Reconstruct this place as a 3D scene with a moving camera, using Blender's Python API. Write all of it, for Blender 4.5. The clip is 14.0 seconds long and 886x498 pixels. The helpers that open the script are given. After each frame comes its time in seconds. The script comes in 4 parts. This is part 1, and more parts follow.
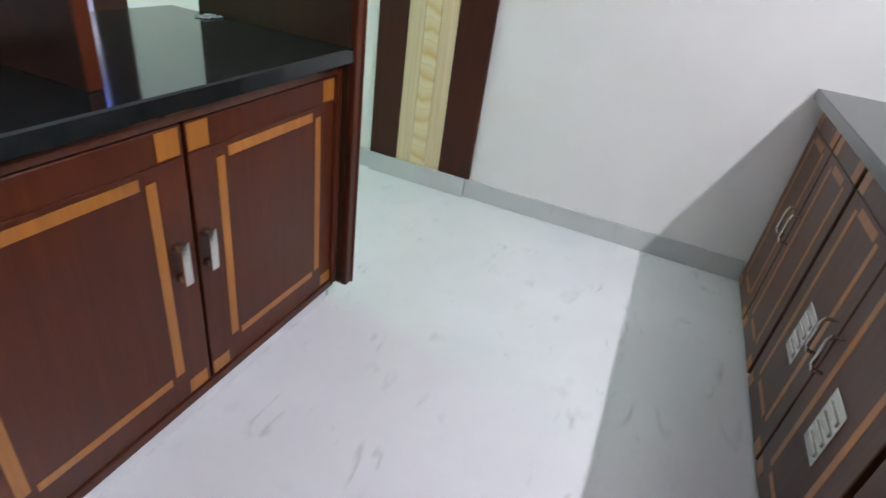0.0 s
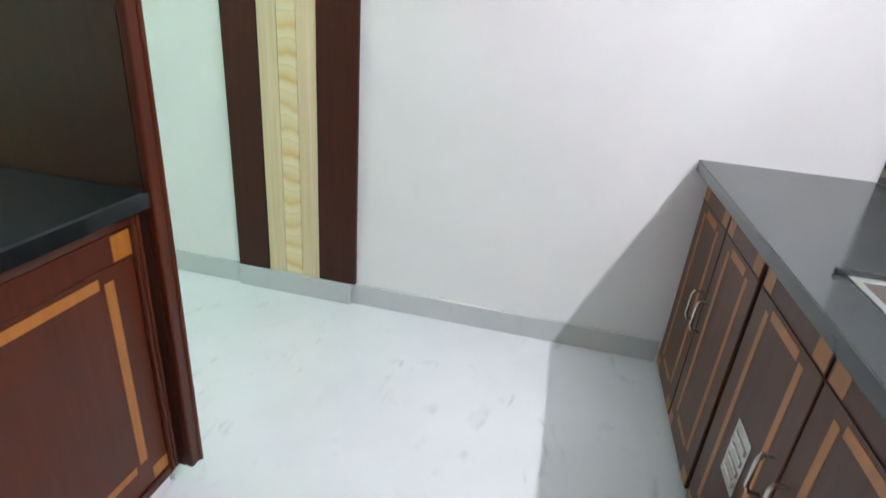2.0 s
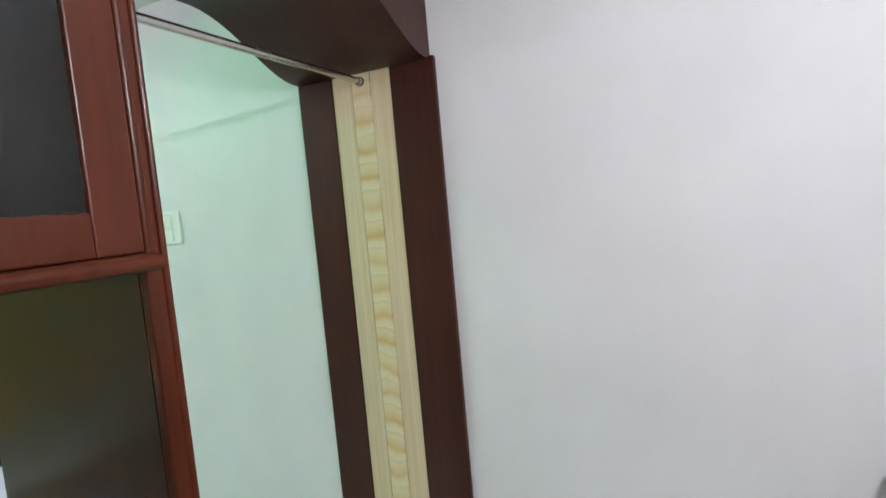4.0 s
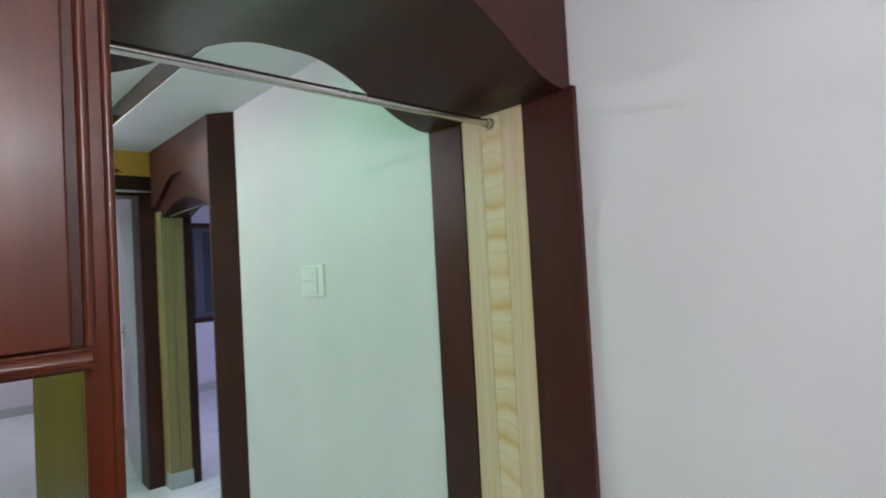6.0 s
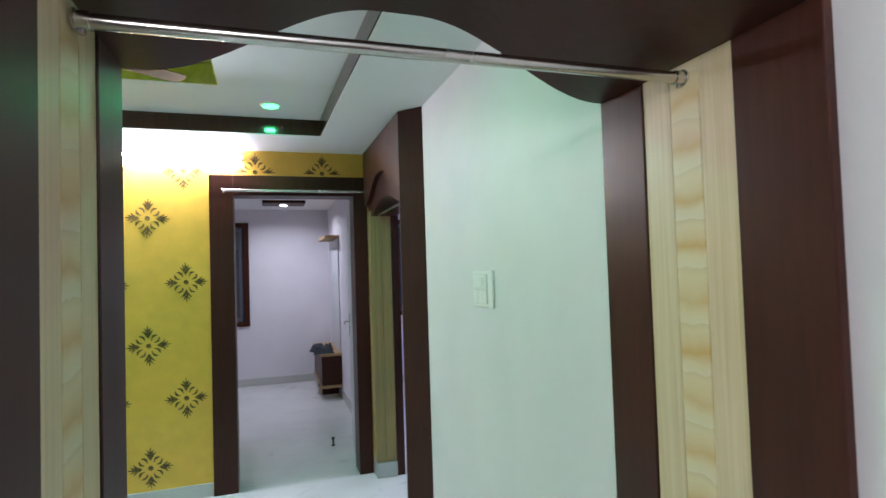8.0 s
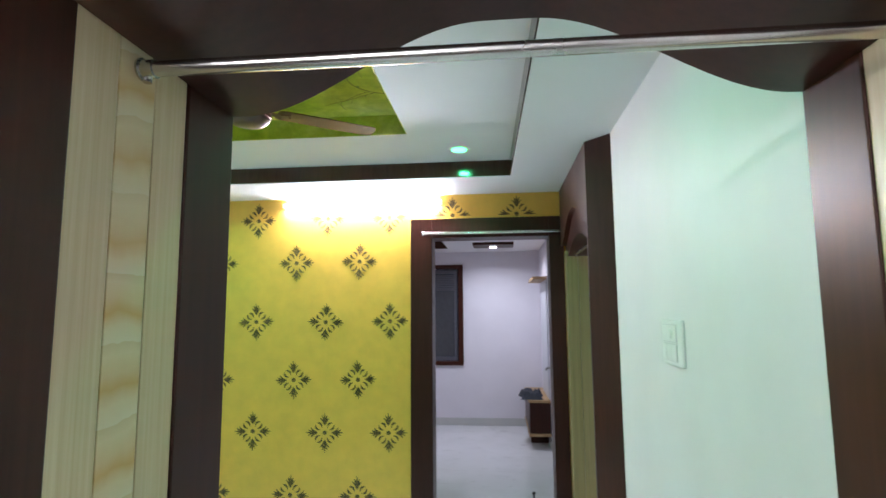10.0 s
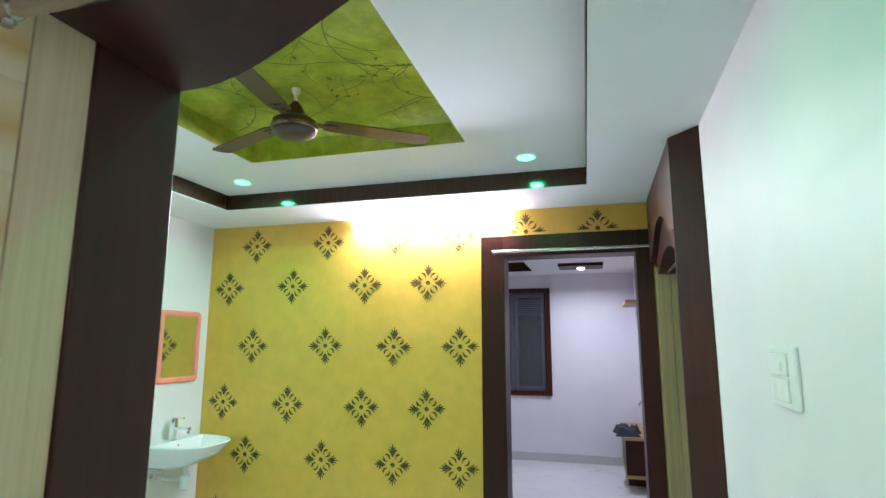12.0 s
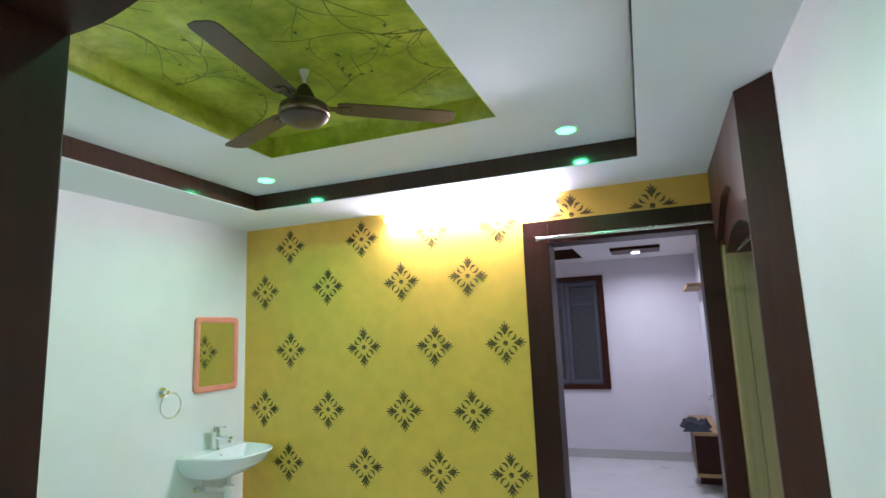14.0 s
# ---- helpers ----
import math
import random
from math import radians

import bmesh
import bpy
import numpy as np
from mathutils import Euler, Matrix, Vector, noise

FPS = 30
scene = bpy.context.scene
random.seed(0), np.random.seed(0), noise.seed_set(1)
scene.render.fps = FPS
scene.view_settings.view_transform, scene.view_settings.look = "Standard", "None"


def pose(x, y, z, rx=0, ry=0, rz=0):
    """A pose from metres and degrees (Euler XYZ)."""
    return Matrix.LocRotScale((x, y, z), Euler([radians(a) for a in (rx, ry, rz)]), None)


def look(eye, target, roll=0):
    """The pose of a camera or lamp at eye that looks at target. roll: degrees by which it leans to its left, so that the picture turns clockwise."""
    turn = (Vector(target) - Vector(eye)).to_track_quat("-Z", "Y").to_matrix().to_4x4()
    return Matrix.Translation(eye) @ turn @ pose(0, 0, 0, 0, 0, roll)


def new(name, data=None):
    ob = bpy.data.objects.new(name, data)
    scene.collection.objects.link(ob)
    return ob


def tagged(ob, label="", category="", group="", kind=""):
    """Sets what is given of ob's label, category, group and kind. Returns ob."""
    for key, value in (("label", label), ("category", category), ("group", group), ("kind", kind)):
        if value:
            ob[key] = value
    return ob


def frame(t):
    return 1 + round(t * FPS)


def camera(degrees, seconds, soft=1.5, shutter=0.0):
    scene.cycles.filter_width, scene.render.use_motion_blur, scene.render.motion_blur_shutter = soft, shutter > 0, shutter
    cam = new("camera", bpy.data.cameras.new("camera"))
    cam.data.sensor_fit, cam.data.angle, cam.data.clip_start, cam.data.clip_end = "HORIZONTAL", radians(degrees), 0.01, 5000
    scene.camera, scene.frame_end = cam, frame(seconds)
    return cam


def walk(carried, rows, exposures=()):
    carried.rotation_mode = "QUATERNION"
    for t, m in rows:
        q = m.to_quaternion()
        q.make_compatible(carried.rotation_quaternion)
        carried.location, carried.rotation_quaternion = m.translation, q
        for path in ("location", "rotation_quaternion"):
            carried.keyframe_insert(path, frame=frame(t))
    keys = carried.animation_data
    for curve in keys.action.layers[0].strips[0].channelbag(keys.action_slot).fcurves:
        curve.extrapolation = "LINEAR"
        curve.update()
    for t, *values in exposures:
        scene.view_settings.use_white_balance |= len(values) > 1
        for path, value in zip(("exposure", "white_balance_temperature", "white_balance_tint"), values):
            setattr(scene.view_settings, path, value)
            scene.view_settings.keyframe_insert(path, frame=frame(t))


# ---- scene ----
cam = camera(78.6, 14.0, shutter=0.4)
PATH = [
    (0, (-2.443, -0.784, 1.198), (-0.823, -0.221, 0.169), 8.8),
    (0.5, (-2.374, -0.785, 1.213), (-0.703, -0.356, 0.201), 8.8),
    (1, (-2.291, -0.785, 1.225), (-0.591, -0.415, 0.24), 7.0),
    (1.5, (-2.179, -0.794, 1.239), (-0.442, -0.449, 0.309), 5.2),
    (2, (-2.046, -0.811, 1.279), (-0.257, -0.455, 0.458), 5.0),
    (2.5, (-1.953, -0.821, 1.315), (-0.133, -0.396, 0.602), 3.5),
    (3, (-1.858, -0.83, 1.373), (-0.022, -0.237, 0.849), -1.1),
    (3.5, (-1.783, -0.814, 1.422), (0.052, -0.081, 1.113), -4.3),
    (5.8, (-1.292, -0.8, 1.498), (0.15, 0.584, 1.568), -3.7),
    (6, (-1.25, -0.807, 1.498), (0.113, 0.655, 1.551), -3.1),
    (6.5, (-1.138, -0.792, 1.518), (0.02, 0.838, 1.555), -1.8),
    (7, (-1.025, -0.745, 1.526), (-0.072, 1.012, 1.581), -1.5),
    (7.5, (-0.931, -0.693, 1.541), (-0.137, 1.142, 1.595), -1.4),
    (8, (-0.83, -0.605, 1.547), (-0.208, 1.295, 1.61), -1.8),
    (8.5, (-0.767, -0.549, 1.559), (-0.256, 1.383, 1.624), -2.6),
    (9, (-0.695, -0.495, 1.574), (-0.399, 1.482, 1.647), -2.6),
    (9.2, (-0.671, -0.49, 1.56), (-0.493, 1.5, 1.663), -2.2),
    (11.3, (-0.452, -0.274, 1.556), (-0.934, 1.639, 1.884), 0.5),
    (11.5, (-0.446, -0.247, 1.562), (-0.949, 1.662, 1.885), 0.3),
    (12, (-0.44, -0.134, 1.542), (-0.98, 1.763, 1.87), 0.1),
    (12.5, (-0.444, -0.054, 1.552), (-0.985, 1.843, 1.885), -0.6),
    (13, (-0.448, 0.034, 1.564), (-1.002, 1.928, 1.887), -1.6),
    (13.5, (-0.45, 0.093, 1.561), (-1.07, 1.969, 1.874), -2.0),
    (14, (-0.451, 0.144, 1.568), (-1.164, 1.987, 1.875), -2.2),
]
EXPOSURES = [(0.0, 0.53, 6500, 11), (2.0, 0.76, 6500, 11), (3.6, 0.50, 6500, 11), (5.8, 0.17, 6500, 10), (7.0, 0.19, 6500, 10), (9.2, 0.36, 6500, 10),
             (11.3, 0.65, 6350, 12), (12.5, 0.65, 6320, 13), (14.0, 0.4, 6350, 16)]
walk(cam, [(t, look(e, a, r)) for t, e, a, r in PATH], EXPOSURES)

# ---- world and lamps ----
TUBE_KITCHEN, TUBE_DINING, GREEN, BED = 250.0, 264.0, 3.8, 10.8
world = bpy.data.worlds.new("world")
scene.world = world
world.use_nodes = True
world.node_tree.nodes["Background"].inputs[0].default_value = (0.02, 0.03, 0.06, 1)
world.node_tree.nodes["Background"].inputs[1].default_value = 0.2


def area_lamp(name, m, sx, sy, watts, colour, spread=180.0):
    data = bpy.data.lights.new(name, "AREA")
    data.shape = "RECTANGLE"
    data.size, data.size_y, data.energy, data.color, data.spread = sx, sy, watts, colour, radians(spread)
    ob = new(name, data)
    ob.matrix_world = m
    return ob


# ---- materials ----
def nodes_of(name):
    m = bpy.data.materials.new(name)
    m.use_nodes = True
    return m, m.node_tree.nodes, m.node_tree.links, m.node_tree.nodes["Principled BSDF"]


def coords(n, l, scale=(1, 1, 1), rot=(0, 0, 0), kind="Object"):
    tc, mp = n.new("ShaderNodeTexCoord"), n.new("ShaderNodeMapping")
    mp.inputs["Scale"].default_value = scale
    mp.inputs["Rotation"].default_value = rot
    l.new(tc.outputs[kind], mp.inputs["Vector"])
    return mp.outputs["Vector"]


def noise_tex(n, l, vec, scale, detail=4.0, rough=0.55, distort=0.0):
    t = n.new("ShaderNodeTexNoise")
    t.inputs["Scale"].default_value, t.inputs["Detail"].default_value = scale, detail
    t.inputs["Roughness"].default_value, t.inputs["Distortion"].default_value = rough, distort
    l.new(vec, t.inputs["Vector"])
    return t.outputs["Fac"]


def ramp(n, l, fac, stops):
    r = n.new("ShaderNodeValToRGB")
    e = r.color_ramp.elements
    while len(e) < len(stops):
        e.new(0.5)
    for el, (p, c) in zip(e, stops):
        el.position, el.color = p, (*c, 1)
    l.new(fac, r.inputs["Fac"])
    return r.outputs["Color"]


def mix(n, l, fac, a, b, mode="MIX"):
    m = n.new("ShaderNodeMix")
    m.data_type, m.blend_type = "RGBA", mode
    for value, i in ((fac, 0), (a, 6), (b, 7)):
        if hasattr(value, "is_output"):
            l.new(value, m.inputs[i])
        elif i == 0:
            m.inputs[0].default_value = value
        else:
            m.inputs[i].default_value = (*value, 1)
    return m.outputs[2]


def bump(n, l, bsdf, height, strength, distance=0.002):
    b = n.new("ShaderNodeBump")
    b.inputs["Strength"].default_value, b.inputs["Distance"].default_value = strength, distance
    l.new(height, b.inputs["Height"])
    l.new(b.outputs["Normal"], bsdf.inputs["Normal"])


def rough_map(n, l, bsdf, fac, lo, hi):
    r = n.new("ShaderNodeMapRange")
    r.inputs["To Min"].default_value, r.inputs["To Max"].default_value = lo, hi
    l.new(fac, r.inputs["Value"])
    l.new(r.outputs["Result"], bsdf.inputs["Roughness"])


def paint(name, colour, vary=0.04, rough=0.55, relief=0.12, scale=3.0):
    """Wall paint on plaster: broad unevenness, roller stipple."""
    m, n, l, b = nodes_of(name)
    v = coords(n, l)
    big = noise_tex(n, l, v, scale, 3)
    fine = noise_tex(n, l, v, 140, 2)
    lo = tuple(c * (1 - vary) for c in colour)
    hi = tuple(min(1, c * (1 + vary * 0.5)) for c in colour)
    l.new(ramp(n, l, big, [(0.3, lo), (0.7, hi)]), b.inputs["Base Color"])
    rough_map(n, l, b, big, rough - 0.06, rough + 0.08)
    bump(n, l, b, fine, relief)
    return m


def wood(name, dark, light, rough=0.3, stretch=(22, 22, 1.2), relief=0.08, coat=0.0, gloss=0.5):
    """Veneer or laminate with grain along z."""
    m, n, l, b = nodes_of(name)
    v = coords(n, l, stretch)
    grain = noise_tex(n, l, v, 2.2, 6, 0.65, 0.12)
    broad = noise_tex(n, l, coords(n, l, (1, 1, 0.4)), 3.0, 2)
    c = ramp(n, l, grain, [(0.3, dark), (0.7, light)])
    c = mix(n, l, mix(n, l, broad, (0, 0, 0), (0.5, 0.5, 0.5)), c, tuple(x * 0.75 for x in dark))
    l.new(c, b.inputs["Base Color"])
    rough_map(n, l, b, broad, max(0.05, rough - 0.05), rough + 0.1)
    b.inputs["Coat Weight"].default_value = coat
    b.inputs["Specular IOR Level"].default_value = gloss
    b.inputs["Coat Roughness"].default_value = 0.15
    bump(n, l, b, grain, relief, 0.0008)
    return m


def plain(name, colour, rough=0.4, metal=0.0, vary=0.08, scale=18.0):
    m, n, l, b = nodes_of(name)
    f = noise_tex(n, l, coords(n, l), scale, 4)
    lo, hi = tuple(c * (1 - vary) for c in colour), tuple(min(1, c * (1 + vary)) for c in colour)
    l.new(ramp(n, l, f, [(0.3, lo), (0.7, hi)]), b.inputs["Base Color"])
    rough_map(n, l, b, f, max(0.02, rough - 0.05), rough + 0.08)
    b.inputs["Metallic"].default_value = metal
    return m


def glow(name, colour, strength):
    m, n, l, b = nodes_of(name)
    b.inputs["Base Color"].default_value = (*colour, 1)
    b.inputs["Emission Color"].default_value = (*colour, 1)
    b.inputs["Emission Strength"].default_value = strength
    return m


def glass(name, colour, rough=0.05):
    m, n, l, b = nodes_of(name)
    b.inputs["Base Color"].default_value = (*colour, 1)
    b.inputs["Transmission Weight"].default_value = 1.0
    b.inputs["Roughness"].default_value = rough
    b.inputs["IOR"].default_value = 1.3
    return m


def marble(name, base, vein, rough=0.12, veins=1.0):
    """Polished white stone: soft clouds, and short thin veins that run one way."""
    m, n, l, b = nodes_of(name)
    v = coords(n, l)
    cloud = ramp(n, l, noise_tex(n, l, v, 2.3, 6, 0.6, 0.4), [(0.3, tuple(c * 0.92 for c in base)), (0.65, base)])
    amount = None
    for turn, scale, width in ((0.65, 2.0, 0.030), (0.85, 3.2, 0.030), (0.45, 1.1, 0.016)):
        w = noise_tex(n, l, coords(n, l, (0.8, 3.2, 1.0), (0, 0, turn)), scale, 2, 0.45, 0.1)
        line = ramp(n, l, w, [(0.0, (0, 0, 0)), (0.5 - width, (0, 0, 0)), (0.5, (1, 1, 1)), (0.5 + width * 1.6, (0, 0, 0))])
        gate = ramp(n, l, noise_tex(n, l, v, scale * 2.2, 3), [(0.575, (0, 0, 0)), (0.71, (veins, veins, veins))])
        one = mix(n, l, 1.0, line, gate, "MULTIPLY")
        amount = one if amount is None else mix(n, l, 1.0, amount, one, "ADD")
    l.new(mix(n, l, amount, cloud, vein), b.inputs["Base Color"])
    rough_map(n, l, b, noise_tex(n, l, v, 5, 3), rough - 0.03, rough + 0.07)
    return m


def wavy_laminate(name):
    """Cream laminate with bands of amber waves across the strip."""
    m, n, l, b = nodes_of(name)
    v = coords(n, l, (1, 1, 1))
    w = n.new("ShaderNodeTexWave")
    w.wave_type, w.bands_direction, w.wave_profile = "BANDS", "Z", "SAW"
    w.inputs["Scale"].default_value, w.inputs["Distortion"].default_value = 3.1, 2.6
    w.inputs["Detail"].default_value, w.inputs["Detail Scale"].default_value = 3.0, 1.6
    l.new(coords(n, l, (1.0, 1.6, 1)), w.inputs["Vector"])
    gate = noise_tex(n, l, coords(n, l, (1, 1, 2.2)), 2.6, 3)
    cream, amber = (0.67, 0.555, 0.345), (0.565, 0.35, 0.13)
    c = ramp(n, l, w.outputs["Fac"], [(0.0, (0.68, 0.60, 0.43)), (0.22, cream), (0.42, amber), (0.62, (0.63, 0.48, 0.26)), (0.86, cream), (0.99, (0.61, 0.49, 0.29))])
    l.new(mix(n, l, ramp(n, l, gate, [(0.3, (0.45, 0.45, 0.45)), (0.6, (1, 1, 1))]), cream, c), b.inputs["Base Color"])
    b.inputs["Roughness"].default_value = 0.35
    return m


def green_mural(name):
    """Yellow-green paint sponged on in soft pale and dark clouds."""
    m, n, l, b = nodes_of(name)
    v = coords(n, l)
    base = ramp(n, l, noise_tex(n, l, v, 1.9, 5, 0.6, 0.5), [(0.30, (0.20, 0.27, 0.010)), (0.46, (0.43, 0.49, 0.027)), (0.57, (0.57, 0.60, 0.07)), (0.72, (0.74, 0.72, 0.24))])
    dab = ramp(n, l, noise_tex(n, l, v, 9.0, 5, 0.7, 0.3), [(0.34, (0.62, 0.66, 0.50)), (0.62, (1, 1, 1))])
    l.new(mix(n, l, 1.0, base, dab, "MULTIPLY"), b.inputs["Base Color"])
    b.inputs["Roughness"].default_value = 0.5
    return m


def granite(name, base, speck, rough=0.12):
    m, n, l, b = nodes_of(name)
    v = coords(n, l)
    f = noise_tex(n, l, v, 260, 2)
    big = noise_tex(n, l, v, 4, 4)
    c = ramp(n, l, f, [(0.5, base), (0.72, speck)])
    l.new(c, b.inputs["Base Color"])
    rough_map(n, l, b, big, rough - 0.04, rough + 0.08)
    b.inputs["Specular IOR Level"].default_value = 0.5
    return m


def stencil_paint(name):
    """Dark brown paint dabbed on unevenly, so that the yellow ground shows through here and there."""
    m, n, l, b = nodes_of(name)
    f = noise_tex(n, l, coords(n, l), 48, 4, 0.65)
    l.new(ramp(n, l, f, [(0.34, (0.040, 0.022, 0.005)), (0.52, (0.11, 0.060, 0.010)), (0.68, (0.42, 0.25, 0.035))]), b.inputs["Base Color"])
    b.inputs["Roughness"].default_value = 0.5
    return m


WHITE = paint("white_paint", (0.715, 0.70, 0.70))
MINT = paint("off_white_paint", (0.735, 0.74, 0.71))
LAVENDER = paint("lavender_white_paint", (0.70, 0.68, 0.76))
CEIL = paint("ceiling_paint", (0.80, 0.80, 0.825), 0.02, 0.6, 0.04)
YELLOW = paint("yellow_textured_paint", (0.79, 0.476, 0.074), 0.08, 0.38, 0.5, 9.0)
STENCIL = stencil_paint("stencil_paint")
TWIG = plain("olive_twig_paint", (0.17, 0.17, 0.022), 0.5, 0.0, 0.45, 14.0)
LEAF = plain("dark_green_leaf_paint", (0.075, 0.15, 0.016), 0.5, 0.0, 0.4, 20.0)
LAMINATE = wood("dark_brown_laminate", (0.036, 0.0098, 0.0064), (0.058, 0.0158, 0.0102), 0.35, relief=0.03, gloss=0.22)
PANEL = wood("dark_brown_polished_panel", (0.030, 0.0105, 0.0055), (0.046, 0.016, 0.0085), 0.32, relief=0.002, gloss=0.42)
TRIM = wood("glossy_dark_brown_trim", (0.040, 0.0135, 0.0075), (0.066, 0.023, 0.0125), 0.12, relief=0.02)
TAN = wood("olive_tan_laminate", (0.26, 0.19, 0.075), (0.38, 0.28, 0.12), 0.4, (40, 40, 0.8), 0.03)
REDWOOD = wood("red_brown_polished_wood", (0.048, 0.0092, 0.0033), (0.080, 0.0160, 0.0054), 0.30, coat=0.04, gloss=0.25)
WALNUT = wood("walnut_door_wood", (0.046, 0.0145, 0.0062), (0.086, 0.030, 0.0125), 0.32, coat=0.03, gloss=0.28)
INLAY = wood("golden_inlay_wood", (0.25, 0.086, 0.011), (0.37, 0.138, 0.020), 0.3, relief=0.03)
CREAM = wood("cream_laminate", (0.57, 0.43, 0.245), (0.72, 0.605, 0.425), 0.35, (40, 40, 0.8), 0.03)
WAVY = wavy_laminate("wavy_cream_laminate")
MARBLE = marble("white_marble_floor", (0.69, 0.685, 0.72), (0.46, 0.45, 0.47), 0.12, 0.7)
SKIRT = marble("grey_marble_skirting", (0.50, 0.51, 0.52), (0.36, 0.36, 0.37), 0.2, 0.3)
BLACKSTONE = granite("black_granite", (0.006, 0.008, 0.009), (0.013, 0.016, 0.016), 0.055)
GREYSTONE = granite("dark_grey_granite", (0.038, 0.042, 0.043), (0.043, 0.047, 0.048), 0.13)
STEEL = plain("brushed_steel", (0.58, 0.56, 0.53), 0.24, 1.0, 0.02, 6)
SINKSTEEL = plain("dull_sink_steel", (0.50, 0.51, 0.50), 0.48, 1.0, 0.02, 6)
SPLASH = plain("brown_grey_glazed_tile", (0.085, 0.070, 0.062), 0.25, 0.0, 0.12, 9)
CHROME = plain("chrome", (0.8, 0.8, 0.8), 0.08, 1.0, 0.02)
BLACK = plain("black_plastic", (0.012, 0.012, 0.014), 0.4)
FAN = plain("brown_fan_enamel", (0.085, 0.048, 0.038), 0.30, 0.3)
FANRING = plain("bronze_ring", (0.30, 0.20, 0.15), 0.22, 0.8)
PORCELAIN = plain("white_porcelain", (0.78, 0.80, 0.80), 0.1, 0.0, 0.02)
PLASTIC = plain("white_plastic", (0.80, 0.80, 0.78), 0.3, 0.0, 0.02)
FILM = plain("crumpled_film", (0.32, 0.33, 0.34), 0.25, 0.0, 0.3, 60)
SEAM = plain("pale_grey_plastic", (0.60, 0.61, 0.60), 0.4, 0.0, 0.03)
PINK = plain("pink_plastic", (0.80, 0.27, 0.19), 0.35, 0.0, 0.06)
MIRROR = plain("mirror_silver", (0.86, 0.88, 0.86), 0.02, 1.0, 0.0)
GREEN_PAINT = green_mural("green_mural")
FROST = glass("frosted_glass", (0.75, 0.80, 0.80), 0.35)
PANE = plain("dark_window_glass", (0.05, 0.06, 0.08), 0.08, 0.0, 0.1)
NETTING = plain("grey_blind", (0.075, 0.08, 0.11), 0.5, 0.0, 0.15, 30)
CLOTH = plain("dark_blue_cloth", (0.025, 0.03, 0.045), 0.9, 0.0, 0.3, 40)
PLY = wood("light_plywood_edge", (0.36, 0.22, 0.10), (0.50, 0.33, 0.17), 0.5, (8, 8, 8), 0.05)
DOORWHITE = paint("grey_white_door_enamel", (0.55, 0.56, 0.62), 0.05, 0.35, 0.03)
TUBE_W = glow("tube_glass_lit", (0.97, 0.962, 1.18), TUBE_DINING)
TUBE_K = glow("tube_glass_lit_cool", (0.935, 0.957, 1.01), TUBE_KITCHEN)
BLUE_L = glow("blue_lamp_lens", (0.05, 0.16, 1.0), 14.0)
GREEN_L = glow("green_lamp_lens", (0.05, 1.0, 0.26), 7.5)
BULB = glow("bulb_glass_lit", (0.92, 0.95, 1.0), 30.0)
WHITE_L = glow("white_lamp_lens", (0.95, 0.95, 1.0), 12.0)


# ---- building tools ----
def box(bm, x0, x1, y0, y1, z0, z1, bevel=0.0, seg=2):
    r = bmesh.ops.create_cube(bm, size=1)
    vs = r["verts"]
    for v in vs:
        v.co = ((x0 + x1) / 2 + v.co.x * (x1 - x0), (y0 + y1) / 2 + v.co.y * (y1 - y0), (z0 + z1) / 2 + v.co.z * (z1 - z0))
    if bevel:
        es = list({e for v in vs for e in v.link_edges})
        bmesh.ops.bevel(bm, geom=es, offset=bevel, segments=seg, affect="EDGES", profile=0.5)
    return vs


def mesh_of(name, bm, material, smooth=False):
    bmesh.ops.recalc_face_normals(bm, faces=bm.faces)
    me = bpy.data.meshes.new(name)
    bm.to_mesh(me)
    bm.free()
    me.materials.append(material)
    if smooth:
        me.polygons.foreach_set("use_smooth", [True] * len(me.polygons))
        me.set_sharp_from_angle(angle=radians(35))
    return me


def part(name, bm, material, parent=None, label="", smooth=True):
    ob = new(name, mesh_of(name, bm, material, smooth))
    ob.parent = parent
    if label:
        ob["label"] = label
    return ob


def boxes(name, material, parent, *dims, bevel=0.0, label=""):
    bm = bmesh.new()
    for d in dims:
        box(bm, *d, bevel=bevel)
    return part(name, bm, material, parent, label, smooth=False)


def thing(name, label, category, group="", kind=""):
    return tagged(new(name), label, category, group, kind)


def setting(name, material, *dims, bevel=0.0, label="", category=""):
    return tagged(boxes(name, material, None, *dims, bevel=bevel), label, category, kind="structure")


def tube(bm, a, b, r, n=14, r2=None):
    """A closed round bar from a to b."""
    a, b = Vector(a), Vector(b)
    q = (b - a).to_track_quat("Z", "Y").to_matrix().to_4x4()
    bmesh.ops.create_cone(bm, cap_ends=True, segments=n, radius1=r, radius2=r if r2 is None else r2, depth=(b - a).length,
                          matrix=Matrix.Translation((a + b) / 2) @ q)


def lathe(bm, profile, centre, n=28):
    """A turned body from (radius, height) pairs."""
    c = Vector(centre)
    rings = []
    for r, h in profile:
        ring = []
        for i in range(n):
            t = 2 * math.pi * i / n
            ring.append(bm.verts.new(c + Vector((r * math.cos(t), r * math.sin(t), h))))
        rings.append(ring)
    for p, q in zip(rings, rings[1:]):
        for i in range(n):
            bm.faces.new((p[i], p[(i + 1) % n], q[(i + 1) % n], q[i]))
    bm.faces.new(rings[0])
    bm.faces.new(rings[-1])


